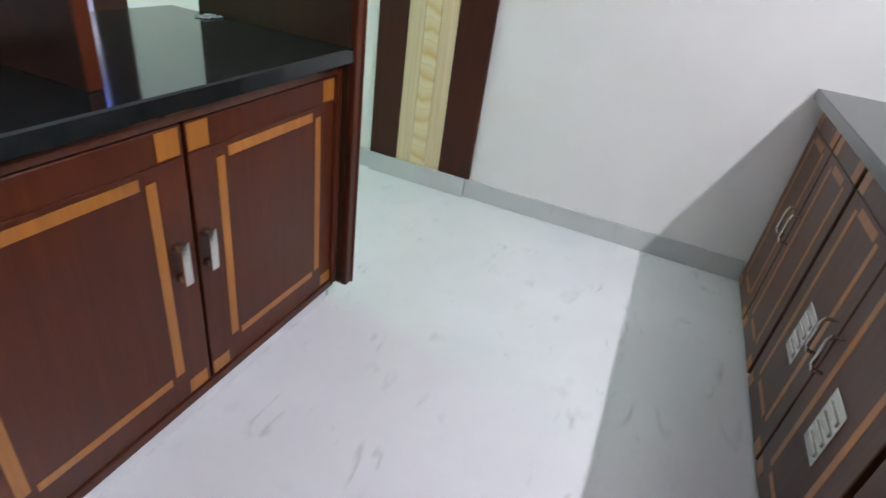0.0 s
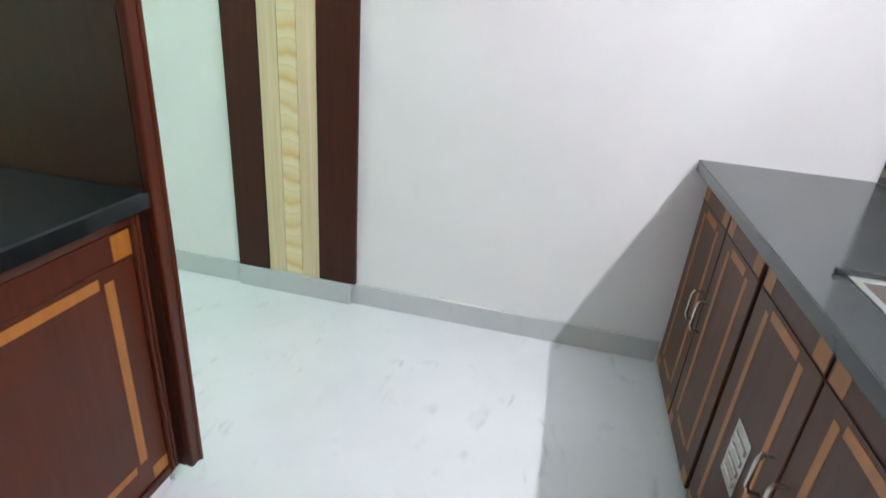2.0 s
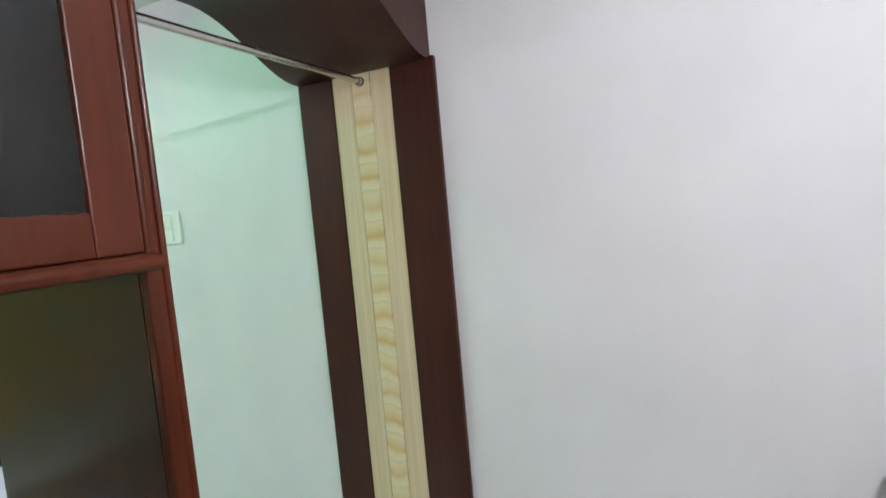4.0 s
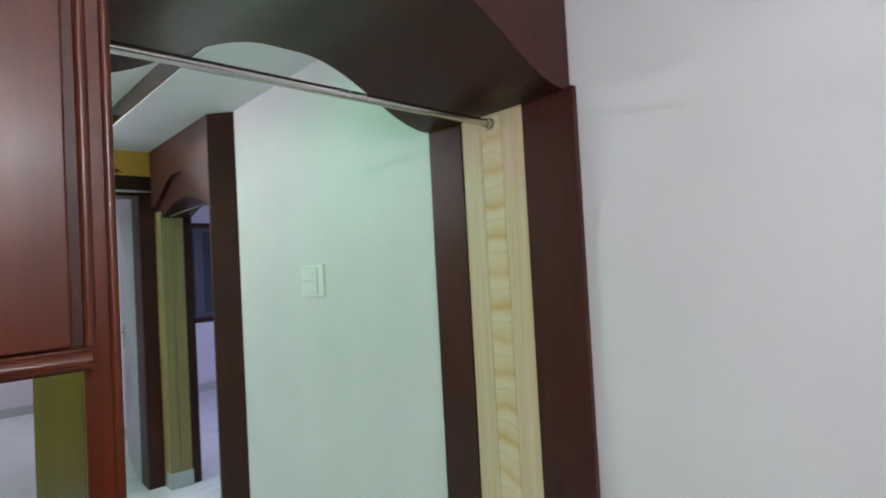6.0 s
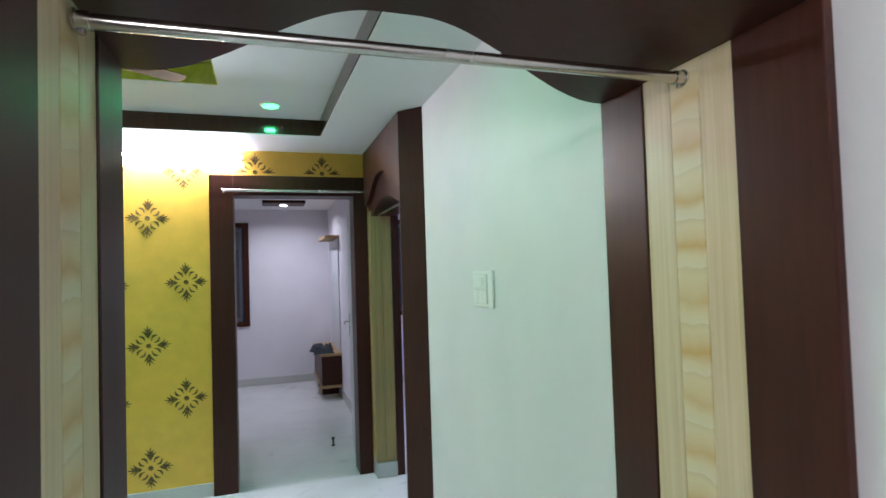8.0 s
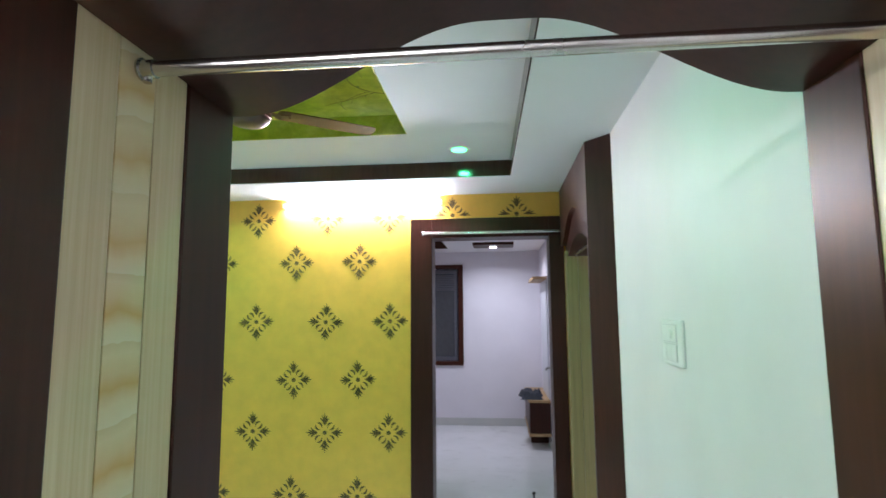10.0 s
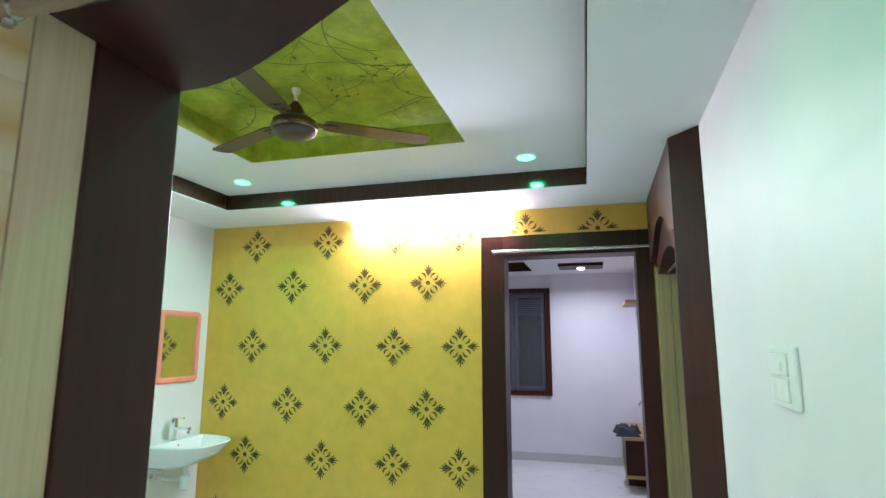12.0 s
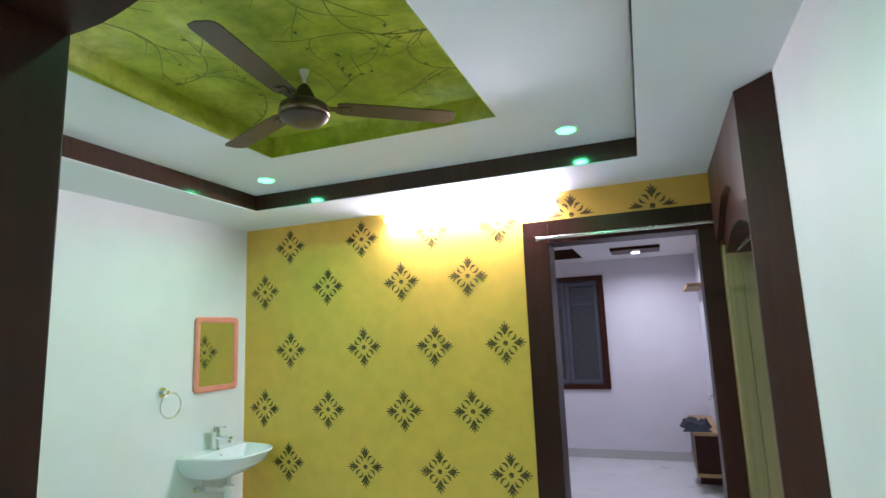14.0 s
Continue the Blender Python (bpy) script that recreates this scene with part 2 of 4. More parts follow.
def sweep(bm, pts, r, n=10, closed=False):
    """A round bar along points."""
    pts = [Vector(p) for p in pts]
    rings = []
    for i, p in enumerate(pts):
        if closed:
            d = pts[(i + 1) % len(pts)] - pts[i - 1]
        else:
            d = pts[min(i + 1, len(pts) - 1)] - pts[max(i - 1, 0)]
        q = d.to_track_quat("Z", "Y")
        rings.append([bm.verts.new(p + q @ Vector((r * math.cos(2 * math.pi * k / n), r * math.sin(2 * math.pi * k / n), 0))) for k in range(n)])
    m = len(rings)
    for i in range(m if closed else m - 1):
        a, b = rings[i], rings[(i + 1) % m]
        s = min(range(n), key=lambda k: (a[0].co - b[k].co).length)
        for k in range(n):
            bm.faces.new((a[k], a[(k + 1) % n], b[(k + 1 + s) % n], b[(k + s) % n]))
    if not closed:
        bm.faces.new(rings[0])
        bm.faces.new(rings[-1])


def prism(bm, outline, axis, d0, d1):
    """A solid from a flat outline, extruded along one axis from d0 to d1; the outline gives the other two axes in order."""
    def at(u, v, d):
        return {"x": (d, u, v), "y": (u, d, v), "z": (u, v, d)}[axis]
    a = [bm.verts.new(at(u, v, d0)) for u, v in outline]
    b = [bm.verts.new(at(u, v, d1)) for u, v in outline]
    k = len(outline)
    f = [bm.faces.new(a), bm.faces.new(b)]
    for i in range(k):
        f.append(bm.faces.new((a[i], a[(i + 1) % k], b[(i + 1) % k], b[i])))
    return f


def hoops(bm, rows, closed):
    """Rectangles (x0, x1, y0, y1, z) skinned one to the next; closed into a ring, or capped at both ends."""
    loops = [[bm.verts.new((x, y, z)) for x, y in ((a, c), (b, c), (b, d), (a, d))] for a, b, c, d, z in rows]
    for k in range(len(loops) - (0 if closed else 1)):
        one, two = loops[k], loops[(k + 1) % len(loops)]
        for i in range(4):
            bm.faces.new((one[i], one[(i + 1) % 4], two[(i + 1) % 4], two[i]))
    if not closed:
        bm.faces.new(loops[0])
        bm.faces.new(loops[-1])


def scallop(x0, x1, low, top, n=40):
    """Lower edge of a header: a rounded lobe at each side and a raised arch in the middle."""
    pts = []
    for i in range(n + 1):
        s = i / n
        u = min(s, 1 - s) * 2
        e = min(1.0, max(0.0, (u - 0.06) / 0.86))
        pts.append((x0 + (x1 - x0) * s, low + (top - low) * (0.5 - 0.5 * math.cos(math.pi * e ** 0.95))))
    return pts


# ---- shell: floor, walls, ceilings ----
YB, YW, XL, ZC = 0.55, 3.545, -3.44, 2.43
XJ = -1.084
setting("floor", MARBLE, (-3.6, 3.2, -2.0, 7.5, -0.12, 0.0), label="glossy white marble floor with fine grey veins", category="floor")
setting("wall_east", WHITE, (0.0, 0.12, -1.99, 2.37, 0, 2.75), (0.0, 0.12, 2.37, 3.40, 2.2, 2.75), label="smooth off-white painted plaster wall", category="wall")
setting("wall_south", WHITE, (-3.44, 0.0, -1.99, -1.87, 0, 2.75), label="smooth white painted kitchen wall", category="wall")
setting("wall_west", MINT, (-3.56, XL, -1.99, 3.695, 0, 2.75), label="off-white painted wall behind the wash basin", category="wall")
north = setting("wall_north", YELLOW, (XL, -1.15, YW, YW + 0.15, 0, 2.75), (-1.15, -0.10, YW, YW + 0.15, 2.20, 2.75), (-0.10, 0.12, YW, YW + 0.15, 0, 2.75),
                label="yellow textured feature wall with dark stencilled motifs", category="wall")
setting("wall_between", WHITE, (XL, -1.76, 0.46, 0.55, 0.90, 2.6), label="plain white partition behind the kitchen cabinets", category="wall")
setting("ceiling_kitchen", CEIL, (XL, 0.0, -1.87, 0.0, 2.6, 2.72), label="plain white kitchen ceiling", category="ceiling")

# dining ceiling: low border, raised tray, deep green recess
TX0, TX1, TY0, TY1 = -2.92, -0.47, 0.74, 3.03
GX0, GX1, GY0, GY1 = -2.315, -1.053, 1.06, 2.443
ZT, ZG = 2.537, 2.65
setting("ceiling_border", CEIL, (XL, TX0, YB, YW, ZC, ZC + 0.2), (TX0, TX1 + 0.06, YB, TY0, ZC, ZC + 0.2),
        (TX0, TX1 + 0.06, TY1, YW, ZC, ZC + 0.2), label="white false ceiling border round a raised tray", category="ceiling")
bm = bmesh.new()
prism(bm, [(TX1 + 0.06, YB), (0.0, YB), (0.0, YW), (TX1 + 0.06, YW), (TX1 + 0.06, TY1), (TX1, TY1), (TX1 + 0.05, TY0), (TX1 + 0.06, TY0)], "z", ZC, ZC + 0.2)
tagged(part("ceiling_border_east", bm, CEIL, None, smooth=False), "white false ceiling border beside the raised tray", "ceiling", kind="structure")
bm = bmesh.new()
hoops(bm, [(GX0, GX1, GY0, GY1, ZT), (TX0 + 0.006, TX1 + 0.05, TY0 + 0.006, TY1 - 0.006, ZT), (TX0 + 0.006, TX1 + 0.05, TY0 + 0.006, TY1 - 0.006, ZT + 0.2), (GX0, GX1, GY0, GY1, ZT + 0.2)], True)
tagged(part("ceiling_tray", bm, CEIL, None, smooth=False), "white raised ceiling tray with a square recess", "ceiling", kind="structure")
bm = bmesh.new()
hoops(bm, [(GX0 + 0.006, GX1 - 0.006, GY0 + 0.006, GY1 - 0.006, ZG), (GX0 + 0.006, GX1 - 0.006, GY0 + 0.006, GY1 - 0.006, ZT + 0.002),
           (GX0 + 0.0005, GX1 - 0.0005, GY0 + 0.0005, GY1 - 0.0005, ZT + 0.002), (GX0 + 0.0005, GX1 - 0.0005, GY0 + 0.0005, GY1 - 0.0005, ZG + 0.06)], False)
recess = tagged(part("ceiling_recess", bm, GREEN_PAINT, None, smooth=False), "green mottled mural with twigs in the ceiling recess", "ceiling", kind="structure")


# painted branches on the recess ceiling, and small leaves along them
def painted_branches(parent):
    rnd = random.Random(11)
    twigs, leaves = bmesh.new(), bmesh.new()

    def ribbon(bm, pts, w0, w1):
        prev = None
        for i, p in enumerate(pts):
            d = (pts[min(i + 1, len(pts) - 1)] - pts[max(i - 1, 0)]).normalized()
            h = (w0 + (w1 - w0) * i / (len(pts) - 1)) / 2
            q = Vector((-d.y, d.x)) * h
            row = [bm.verts.new((*(p + q), ZG - 0.0012)), bm.verts.new((*(p - q), ZG - 0.0012)), bm.verts.new((*(p - q), ZG + 0.0004)), bm.verts.new((*(p + q), ZG + 0.0004))]
            if prev:
                for k in range(4):
                    bm.faces.new((prev[k], prev[(k + 1) % 4], row[(k + 1) % 4], row[k]))
            prev = row

    def grow(p, turn, length, w, depth):
        pts, step, bend = [p.copy()], 0.03, rnd.uniform(-0.10, 0.10)
        for i in range(int(length / step)):
            bend = bend * 0.9 + rnd.uniform(-0.09, 0.09)
            turn += bend
            p = p + Vector((math.cos(turn), math.sin(turn))) * step
            if not (GX0 + 0.03 < p.x < GX1 - 0.03 and GY0 + 0.03 < p.y < GY1 - 0.03):
                break
            pts.append(p.copy())
            if depth and rnd.random() < 0.16:
                grow(p, turn + rnd.choice((-1, 1)) * rnd.uniform(0.5, 0.9), length * rnd.uniform(0.3, 0.5), w * 0.65, depth - 1)
            if rnd.random() < 0.10:
                a = turn + rnd.choice((-1, 1)) * rnd.uniform(0.5, 1.2)
                d = Vector((math.cos(a), math.sin(a)))
                size = rnd.uniform(0.018, 0.036)
                root = p + d * 0.006
                ribbon(leaves, [root, root + d * size * 0.5], 0.002, size * 0.5)
                ribbon(leaves, [root + d * size * 0.5, root + d * size], size * 0.5, 0.001)
        if len(pts) > 2:
            ribbon(twigs, pts, w, w * 0.35)

    for x, y, turn, length in ((GX0 + 0.05, GY1 - 0.2, -0.5, 0.8), (GX1 - 0.05, GY1 - 0.3, 3.5, 0.75), (GX1 - 0.1, GY0 + 0.2, 2.3, 0.8), (GX0 + 0.1, GY0 + 0.15, 0.7, 0.8),
                               (GX0 + 0.4, GY1 - 0.06, -1.4, 0.6), (GX1 - 0.45, GY0 + 0.06, 1.5, 0.6), (GX0 + 0.06, GY0 + 0.7, 0.1, 0.5), (GX1 - 0.06, GY0 + 0.75, 2.9, 0.6)):
        grow(Vector((x, y)), turn, length, 0.0065, 2)
    part("painted_twigs", twigs, TWIG, parent, "thin olive painted branches", smooth=False)
    part("painted_leaves", leaves, LEAF, parent, "small dark green painted leaves", smooth=False)


painted_branches(recess)
setting("trim_tray", TRIM, (TX0, TX0 + 0.006, TY0, TY1, ZC + 0.004, ZT), (TX0, TX1, TY0, TY0 + 0.006, ZC + 0.004, ZT),
        (TX0, TX1, TY1 - 0.006, TY1, ZC + 0.004, ZT), label="dark brown laminate strip round the ceiling tray", category="trim")

bm = bmesh.new()
prism(bm, [(TX1 - 0.006, TY1), (TX1 + 0.044, TY0), (TX1 + 0.0495, TY0), (TX1 - 0.0005, TY1)], "z", ZC + 0.004, ZT)
tagged(part("trim_tray_east", bm, TRIM, None, smooth=False), "dark brown laminate strip round the ceiling tray", "trim", kind="structure")

# skirting
setting("baseboard_east", SKIRT, (-0.014, 0.0, -1.338, 0.0, 0, 0.10), (-0.032, 0.0, 0.0, YB, 0, 0.10), (-0.014, 0.0, YB, 2.225, 0, 0.10), bevel=0.002,
        label="grey marble skirting along the wall", category="skirting")
setting("baseboard_north", SKIRT, (XL, -1.21, YW - 0.014, YW, 0, 0.09), bevel=0.002, label="grey marble skirting under the yellow wall", category="skirting")
setting("baseboard_west", SKIRT, (XL, XL + 0.014, 0.6, YW - 0.014, 0, 0.09), bevel=0.002, label="grey marble skirting under the basin wall", category="skirting")

# rooms beyond
setting("wall_bedroom_back", LAVENDER, (-3.6, -1.95, 7.25, 7.4, 0, 2.75), (-1.12, 0.1, 7.25, 7.4, 0, 2.75), (-1.95, -1.12, 7.25, 7.4, 0, 0.86), (-1.95, -1.12, 7.25, 7.4, 2.17, 2.75),
        label="lavender-white bedroom wall with a window", category="wall")
setting("wall_bedroom_east", LAVENDER, (0.02, 0.11, 3.695, 7.25, 0, 2.75), label="plain lavender-white bedroom wall", category="wall")
setting("wall_bedroom_west", LAVENDER, (-3.6, -3.48, 3.695, 7.25, 0, 2.75), label="plain lavender-white bedroom wall", category="wall")
setting("ceiling_bedroom", CEIL, (-1.22, 0.02, 3.695, 7.25, 2.40, 2.6), (-3.48, -1.22, 3.695, 4.3, 2.40, 2.6), (-3.48, -1.22, 6.8, 7.25, 2.40, 2.6),
        (-3.48, -1.22, 4.3, 6.8, 2.52, 2.6), label="white bedroom ceiling with a raised tray", category="ceiling")
setting("trim_bedroom_tray", LAMINATE, (-1.228, -1.222, 4.3, 6.8, 2.402, 2.52), (-3.48, -1.222, 6.792, 6.798, 2.402, 2.52), label="dark brown strip round the bedroom ceiling tray", category="trim")
setting("baseboard_bedroom", SKIRT, (-3.48, 0.02, 7.236, 7.25, 0, 0.10), (0.006, 0.02, 4.6, 7.236, 0, 0.10), bevel=0.002, label="grey marble bedroom skirting", category="skirting")
setting("wall_side_room", LAVENDER, (0.12, 3.2, 6.6, 6.72, 0, 0.95), (0.12, 0.62, 6.6, 6.72, 0.95, 2.75), (1.9, 3.2, 6.6, 6.72, 0.95, 2.75), (0.62, 1.9, 6.6, 6.72, 2.15, 2.75),
        (3.08, 3.2, 1.4, 6.6, 0, 2.75), (0.12, 3.2, 1.28, 1.4, 0, 2.75), label="lavender-white walls of the side room", category="wall")
setting("ceiling_side_room", CEIL, (0.12, 3.2, 1.28, 6.72, 2.6, 2.72), label="plain white side room ceiling", category="ceiling")
setting("baseboard_side_room", SKIRT, (0.12, 3.08, 6.586, 6.6, 0, 0.10), label="grey marble side room skirting", category="skirting")


# ---- archway between kitchen and dining ----
arch = thing("archway", "deep dark brown laminate archway with cream inlaid jambs and scalloped header", "archway", kind="structure")
bm = bmesh.new()
prism(bm, scallop(XJ, -0.001, 1.942, 2.112) + [(-0.001, 2.598), (XJ, 2.598)], "y", 0.0, YB)
part("header", bm, LAMINATE, arch, "dark brown header with scalloped lower edge")
boxes("plinth_block", SKIRT, arch, (-1.107, -1.100, 0.09, 0.545, 0.0, 0.1245), bevel=0.002, label="grey marble plinth block")
for side, xa, xb in (("right", -0.022, -0.001), ("left", -1.108, XJ)):
    z0 = 0.10 if side == "right" else 0.125
    boxes("casing", LAMINATE, arch, (xa, xb, -0.020 if side == "right" else 0.031, 0.152, z0, 1.95), bevel=0.003)
    boxes("casing", LAMINATE, arch, (xa, xb, 0.398, 0.553, z0, 1.952), bevel=0.003)
    ya, yb, yc, yd = 0.1525, 0.2350, 0.3150, 0.3975
    inset = 0.004
    pa, pb = (xa + inset, xb) if side == "right" else (xa, xb - inset)
    boxes("cream_panel", CREAM, arch, (pa, pb, ya, yb - 0.001, z0, 1.946), bevel=0.0015)
    boxes("wavy_panel", WAVY, arch, (pa, pb, yb + 0.001, yc - 0.001, z0, 1.946), bevel=0.0015, label="cream panel with amber wavy grain")
    boxes("cream_panel", CREAM, arch, (pa, pb, yc + 0.001, yd, z0, 1.946), bevel=0.0015)


def curtain_rod(name, a, b, r, label):
    """A steel rod with a socket and a base plate at each end; it spans from wall to wall."""
    rod = thing(name, label, "curtain rod", "curtain rods")
    bm = bmesh.new()
    tube(bm, a, b, r, 18)
    part("bar", bm, STEEL, rod)
    va, vb = Vector(a), Vector(b)
    d = (vb - va).normalized()
    for p, s in ((va, 1), (vb, -1)):
        bm = bmesh.new()
        tube(bm, p, p + d * s * 0.022, r * 1.22, 18)
        tube(bm, p, p + d * s * 0.003, r * 1.5, 18)
        low = p + d * s * 0.010 - Vector((0, 0, r * 1.15))
        tube(bm, low, low - Vector((0, 0, 0.007)), r * 0.55, 10)
        part("bracket", bm, STEEL, rod)
    return rod


curtain_rod("curtain_rod", (XJ, 0.275, 1.913), (-0.018, 0.275, 1.913), 0.0115, "brushed steel curtain rod across the archway")

# ---- doorway in the yellow wall ----
door = thing("door_1", "dark brown laminate door frame in the yellow wall, door standing open", "doorway", kind="structure")
DX0, DX1, DZ = -1.045, -0.19, 2.10
boxes("casing", LAMINATE, door, (-1.205, DX0, YW - 0.03, YW - 0.001, 0.0, 2.245), bevel=0.003)
boxes("casing", LAMINATE, door, (DX1, -0.085, YW - 0.03, YW - 0.001, 0.0, 2.245), bevel=0.003)
boxes("head_casing", LAMINATE, door, (DX0, DX1, YW - 0.03, YW - 0.001, DZ, 2.245), bevel=0.003)
boxes("jamb", LAMINATE, door, (-1.149, DX0, YW + 0.001, YW + 0.17, 0, 2.199))
boxes("jamb", LAMINATE, door, (DX1, -0.101, YW + 0.001, YW + 0.17, 0, 2.199))
boxes("head_jamb", LAMINATE, door, (DX0, DX1, YW + 0.001, YW + 0.17, DZ, 2.199))
swing = pose(-0.19, YW + 0.175, 0, 0, 0, -6.5)
bm = bmesh.new()
box(bm, 0.0, 0.035, 0.0, 0.81, 0.01, 2.08, 0.003)
bmesh.ops.transform(bm, matrix=swing, verts=bm.verts)
leaf = part("door_leaf", bm, DOORWHITE, door, "grey-white flush door leaf, open into the bedroom")
bm = bmesh.new()
box(bm, -0.006, 0.0, 0.72, 0.77, 0.93, 1.13, 0.002)
tube(bm, (-0.006, 0.745, 1.06), (-0.047, 0.745, 1.06), 0.009)
sweep(bm, [(-0.044, 0.745, 1.06), (-0.048, 0.72, 1.06), (-0.048, 0.63, 1.055)], 0.008)
bmesh.ops.transform(bm, matrix=swing, verts=bm.verts)
part("door_handle", bm, STEEL, leaf, "steel lever handle on a plate")
curtain_rod("door_curtain_rod", (-1.115, YW - 0.06, 2.13), (-0.09, YW - 0.06, 2.13), 0.0105, "brushed steel curtain rod above the bedroom door")
bm = bmesh.new()
lathe(bm, [(0.018, 0.0), (0.018, 0.004), (0.008, 0.01), (0.008, 0.05), (0.014, 0.055), (0.014, 0.07)], (-0.30, YW + 0.75, 0.0), 16)
tagged(part("door_stopper", bm, BLACK), "small dark door stopper standing on the marble floor", "door stopper")

# ---- archway to the side room ----
arch2 = thing("archway_side", "dark brown laminate archway with a scalloped header and splayed casing", "archway", kind="structure")
bm = bmesh.new()
prism(bm, [(-0.001, 2.225), (-0.108, 2.352), (-0.108, 2.372), (0.125, 2.372), (0.125, 2.370), (-0.001, 2.370)], "z", 0.0, ZC - 0.002)
part("casing", bm, LAMINATE, arch2, "splayed dark brown casing", smooth=False)
bm = bmesh.new()
prism(bm, scallop(2.373, YW - 0.034, 2.02, 2.185) + [(YW - 0.034, ZC - 0.002), (2.373, ZC - 0.002)], "x", -0.107, -0.075)
part("header", bm, LAMINATE, arch2, "brown header with scalloped lower edge")
bm = bmesh.new()
prism(bm, scallop(2.373, YW - 0.034, 1.93, 2.02) + [(YW - 0.034, 2.199), (2.373, 2.199)], "x", -0.074, 0.125)
part("inner_header", bm, LAMINATE, arch2, "dark brown inner header with scalloped edge")
boxes("tan_panel", TAN, arch2, (-0.083, -0.008, 3.401, YW - 0.032, 0.11, 1.98), bevel=0.002)
boxes("tan_panel", TAN, arch2, (-0.006, 0.07, 3.401, YW - 0.032, 0.11, 1.98), bevel=0.002)
boxes("casing", LAMINATE, arch2, (0.072, 0.13, 3.396, YW - 0.002, 0.0, 1.98), bevel=0.002)
boxes("plinth_block", SKIRT, arch2, (-0.084, 0.071, 3.385, YW - 0.032, 0.0, 0.109), bevel=0.002, label="grey marble plinth block")
curtain_rod("side_curtain_rod", (-0.02, 2.374, 1.95), (-0.02, 3.40, 1.95), 0.010, "brushed steel curtain rod across the side archway")


# ---- stencilled motifs on the yellow wall ----
def stroke(bm, p0, p1, p2, w, n=5):
    """A leaf-shaped stroke along a bent line, 1.5 mm proud of the wall."""
    p0, p1, p2 = Vector(p0), Vector(p1), Vector(p2)
    sides = []
    for i in range(n + 1):
        t = i / n
        c = p0 * (1 - t) ** 2 + p1 * 2 * t * (1 - t) + p2 * t * t
        d = ((p1 - p0) * (1 - t) + (p2 - p1) * t).normalized()
        h = w * (0.16 + 0.84 * math.sin(math.pi * min(1, (0.08 + 0.92 * t)) ** 1.4))
        q = Vector((-d.y, d.x)) * h
        sides.append([bm.verts.new((v.x, y, v.y)) for v in (c + q, c - q) for y in (-0.0015, 0.0)])
    for a, b in zip(sides, sides[1:]):
        bm.faces.new((a[0], b[0], b[2], a[2]))
        bm.faces.new((a[0], a[1], b[1], b[0]))
        bm.faces.new((a[2], b[2], b[3], a[3]))


def motif_mesh(name, upper_only):
    bm = bmesh.new()
    bmesh.ops.create_cone(bm, cap_ends=True, segments=14, radius1=0.016, radius2=0.016, depth=0.0015, matrix=pose(0, -0.00075, 0, 90))
    R = 0.140
    for k in range(4):
        if upper_only and k == 3:
            continue
        rot = Matrix.Rotation(k * math.pi / 2, 2)
        flip = upper_only and k in (0, 2)

        def put(a, b, c, w):
            pts = [rot @ (Vector(p) * R) for p in (a, b, c)]
            if flip and sum(p.y for p in pts) < -0.004:
                return
            stroke(bm, *pts, w * R * 0.88)
        put((0.36, 0.0), (0.6, 0.0), (1.0, 0.0), 0.050)
        for s in (1, -1):
            put((0.40, 0.03 * s), (0.72, 0.025 * s), (0.88, 0.15 * s), 0.044)
            put((0.44, 0.065 * s), (0.66, 0.08 * s), (0.74, 0.255 * s), 0.044)
            put((0.25, 0.15 * s), (0.50, 0.15 * s), (0.50, 0.41 * s), 0.060)
    return mesh_of(name, bm, STENCIL)


whole, half = motif_mesh("stencil_motif", False), motif_mesh("stencil_motif_half", True)
even, odd = (-3.02, -2.395, -1.852, -1.368), (-3.252, -2.693, -2.092, -1.600)
rng = random.Random(4)
for z, columns in ((2.268, even), (1.935, odd), (1.490, even), (1.062, odd), (0.688, even), (0.245, odd)):
    for x in columns:
        ob = new("stencil_motif", whole)
        ob.parent = north
        ob.matrix_local = Matrix.Translation((x + rng.uniform(-0.006, 0.006), YW - 0.0002, z + rng.uniform(-0.005, 0.005))) @ pose(0, 0, 0, 0, rng.uniform(-3, 3), 0)
for x in (-0.893, -0.416):
    ob = new("stencil_motif", half)
    ob.parent = north
    ob.matrix_local = Matrix.Translation((x, YW - 0.0002, 2.272))


# ---- lamps ----
def tube_light(name, x0, x1, y, z, out, glass_mat, label):
    """A batten with end caps and a lit tube; out is the way it faces along y."""
    lamp = thing(name, label, "tube light", "tube lights")
    boxes("batten", PLASTIC, lamp, (x0, x1, min(y, y + 0.022 * out), max(y, y + 0.022 * out), z - 0.014, z + 0.014), bevel=0.003)
    for xa in (x0 - 0.012, x1 - 0.012):
        boxes("end_cap", PLASTIC, lamp, (xa, xa + 0.024, min(y, y + 0.05 * out), max(y, y + 0.05 * out), z - 0.017, z + 0.017), bevel=0.004)
    bm = bmesh.new()
    tube(bm, (x0 + 0.014, y + 0.036 * out, z), (x1 - 0.014, y + 0.036 * out, z), 0.013, 12)
    part("tube", bm, glass_mat, lamp, "lit white glass tube")
    return lamp


tube_light("tube_light", -2.18, -0.98, YW, 2.37, -1, TUBE_W, "lit white tube light on the yellow wall")
tube_light("kitchen_tube_light", -2.1, -0.9, -1.87, 2.035, 1, TUBE_K, "lit white tube light on the kitchen wall")


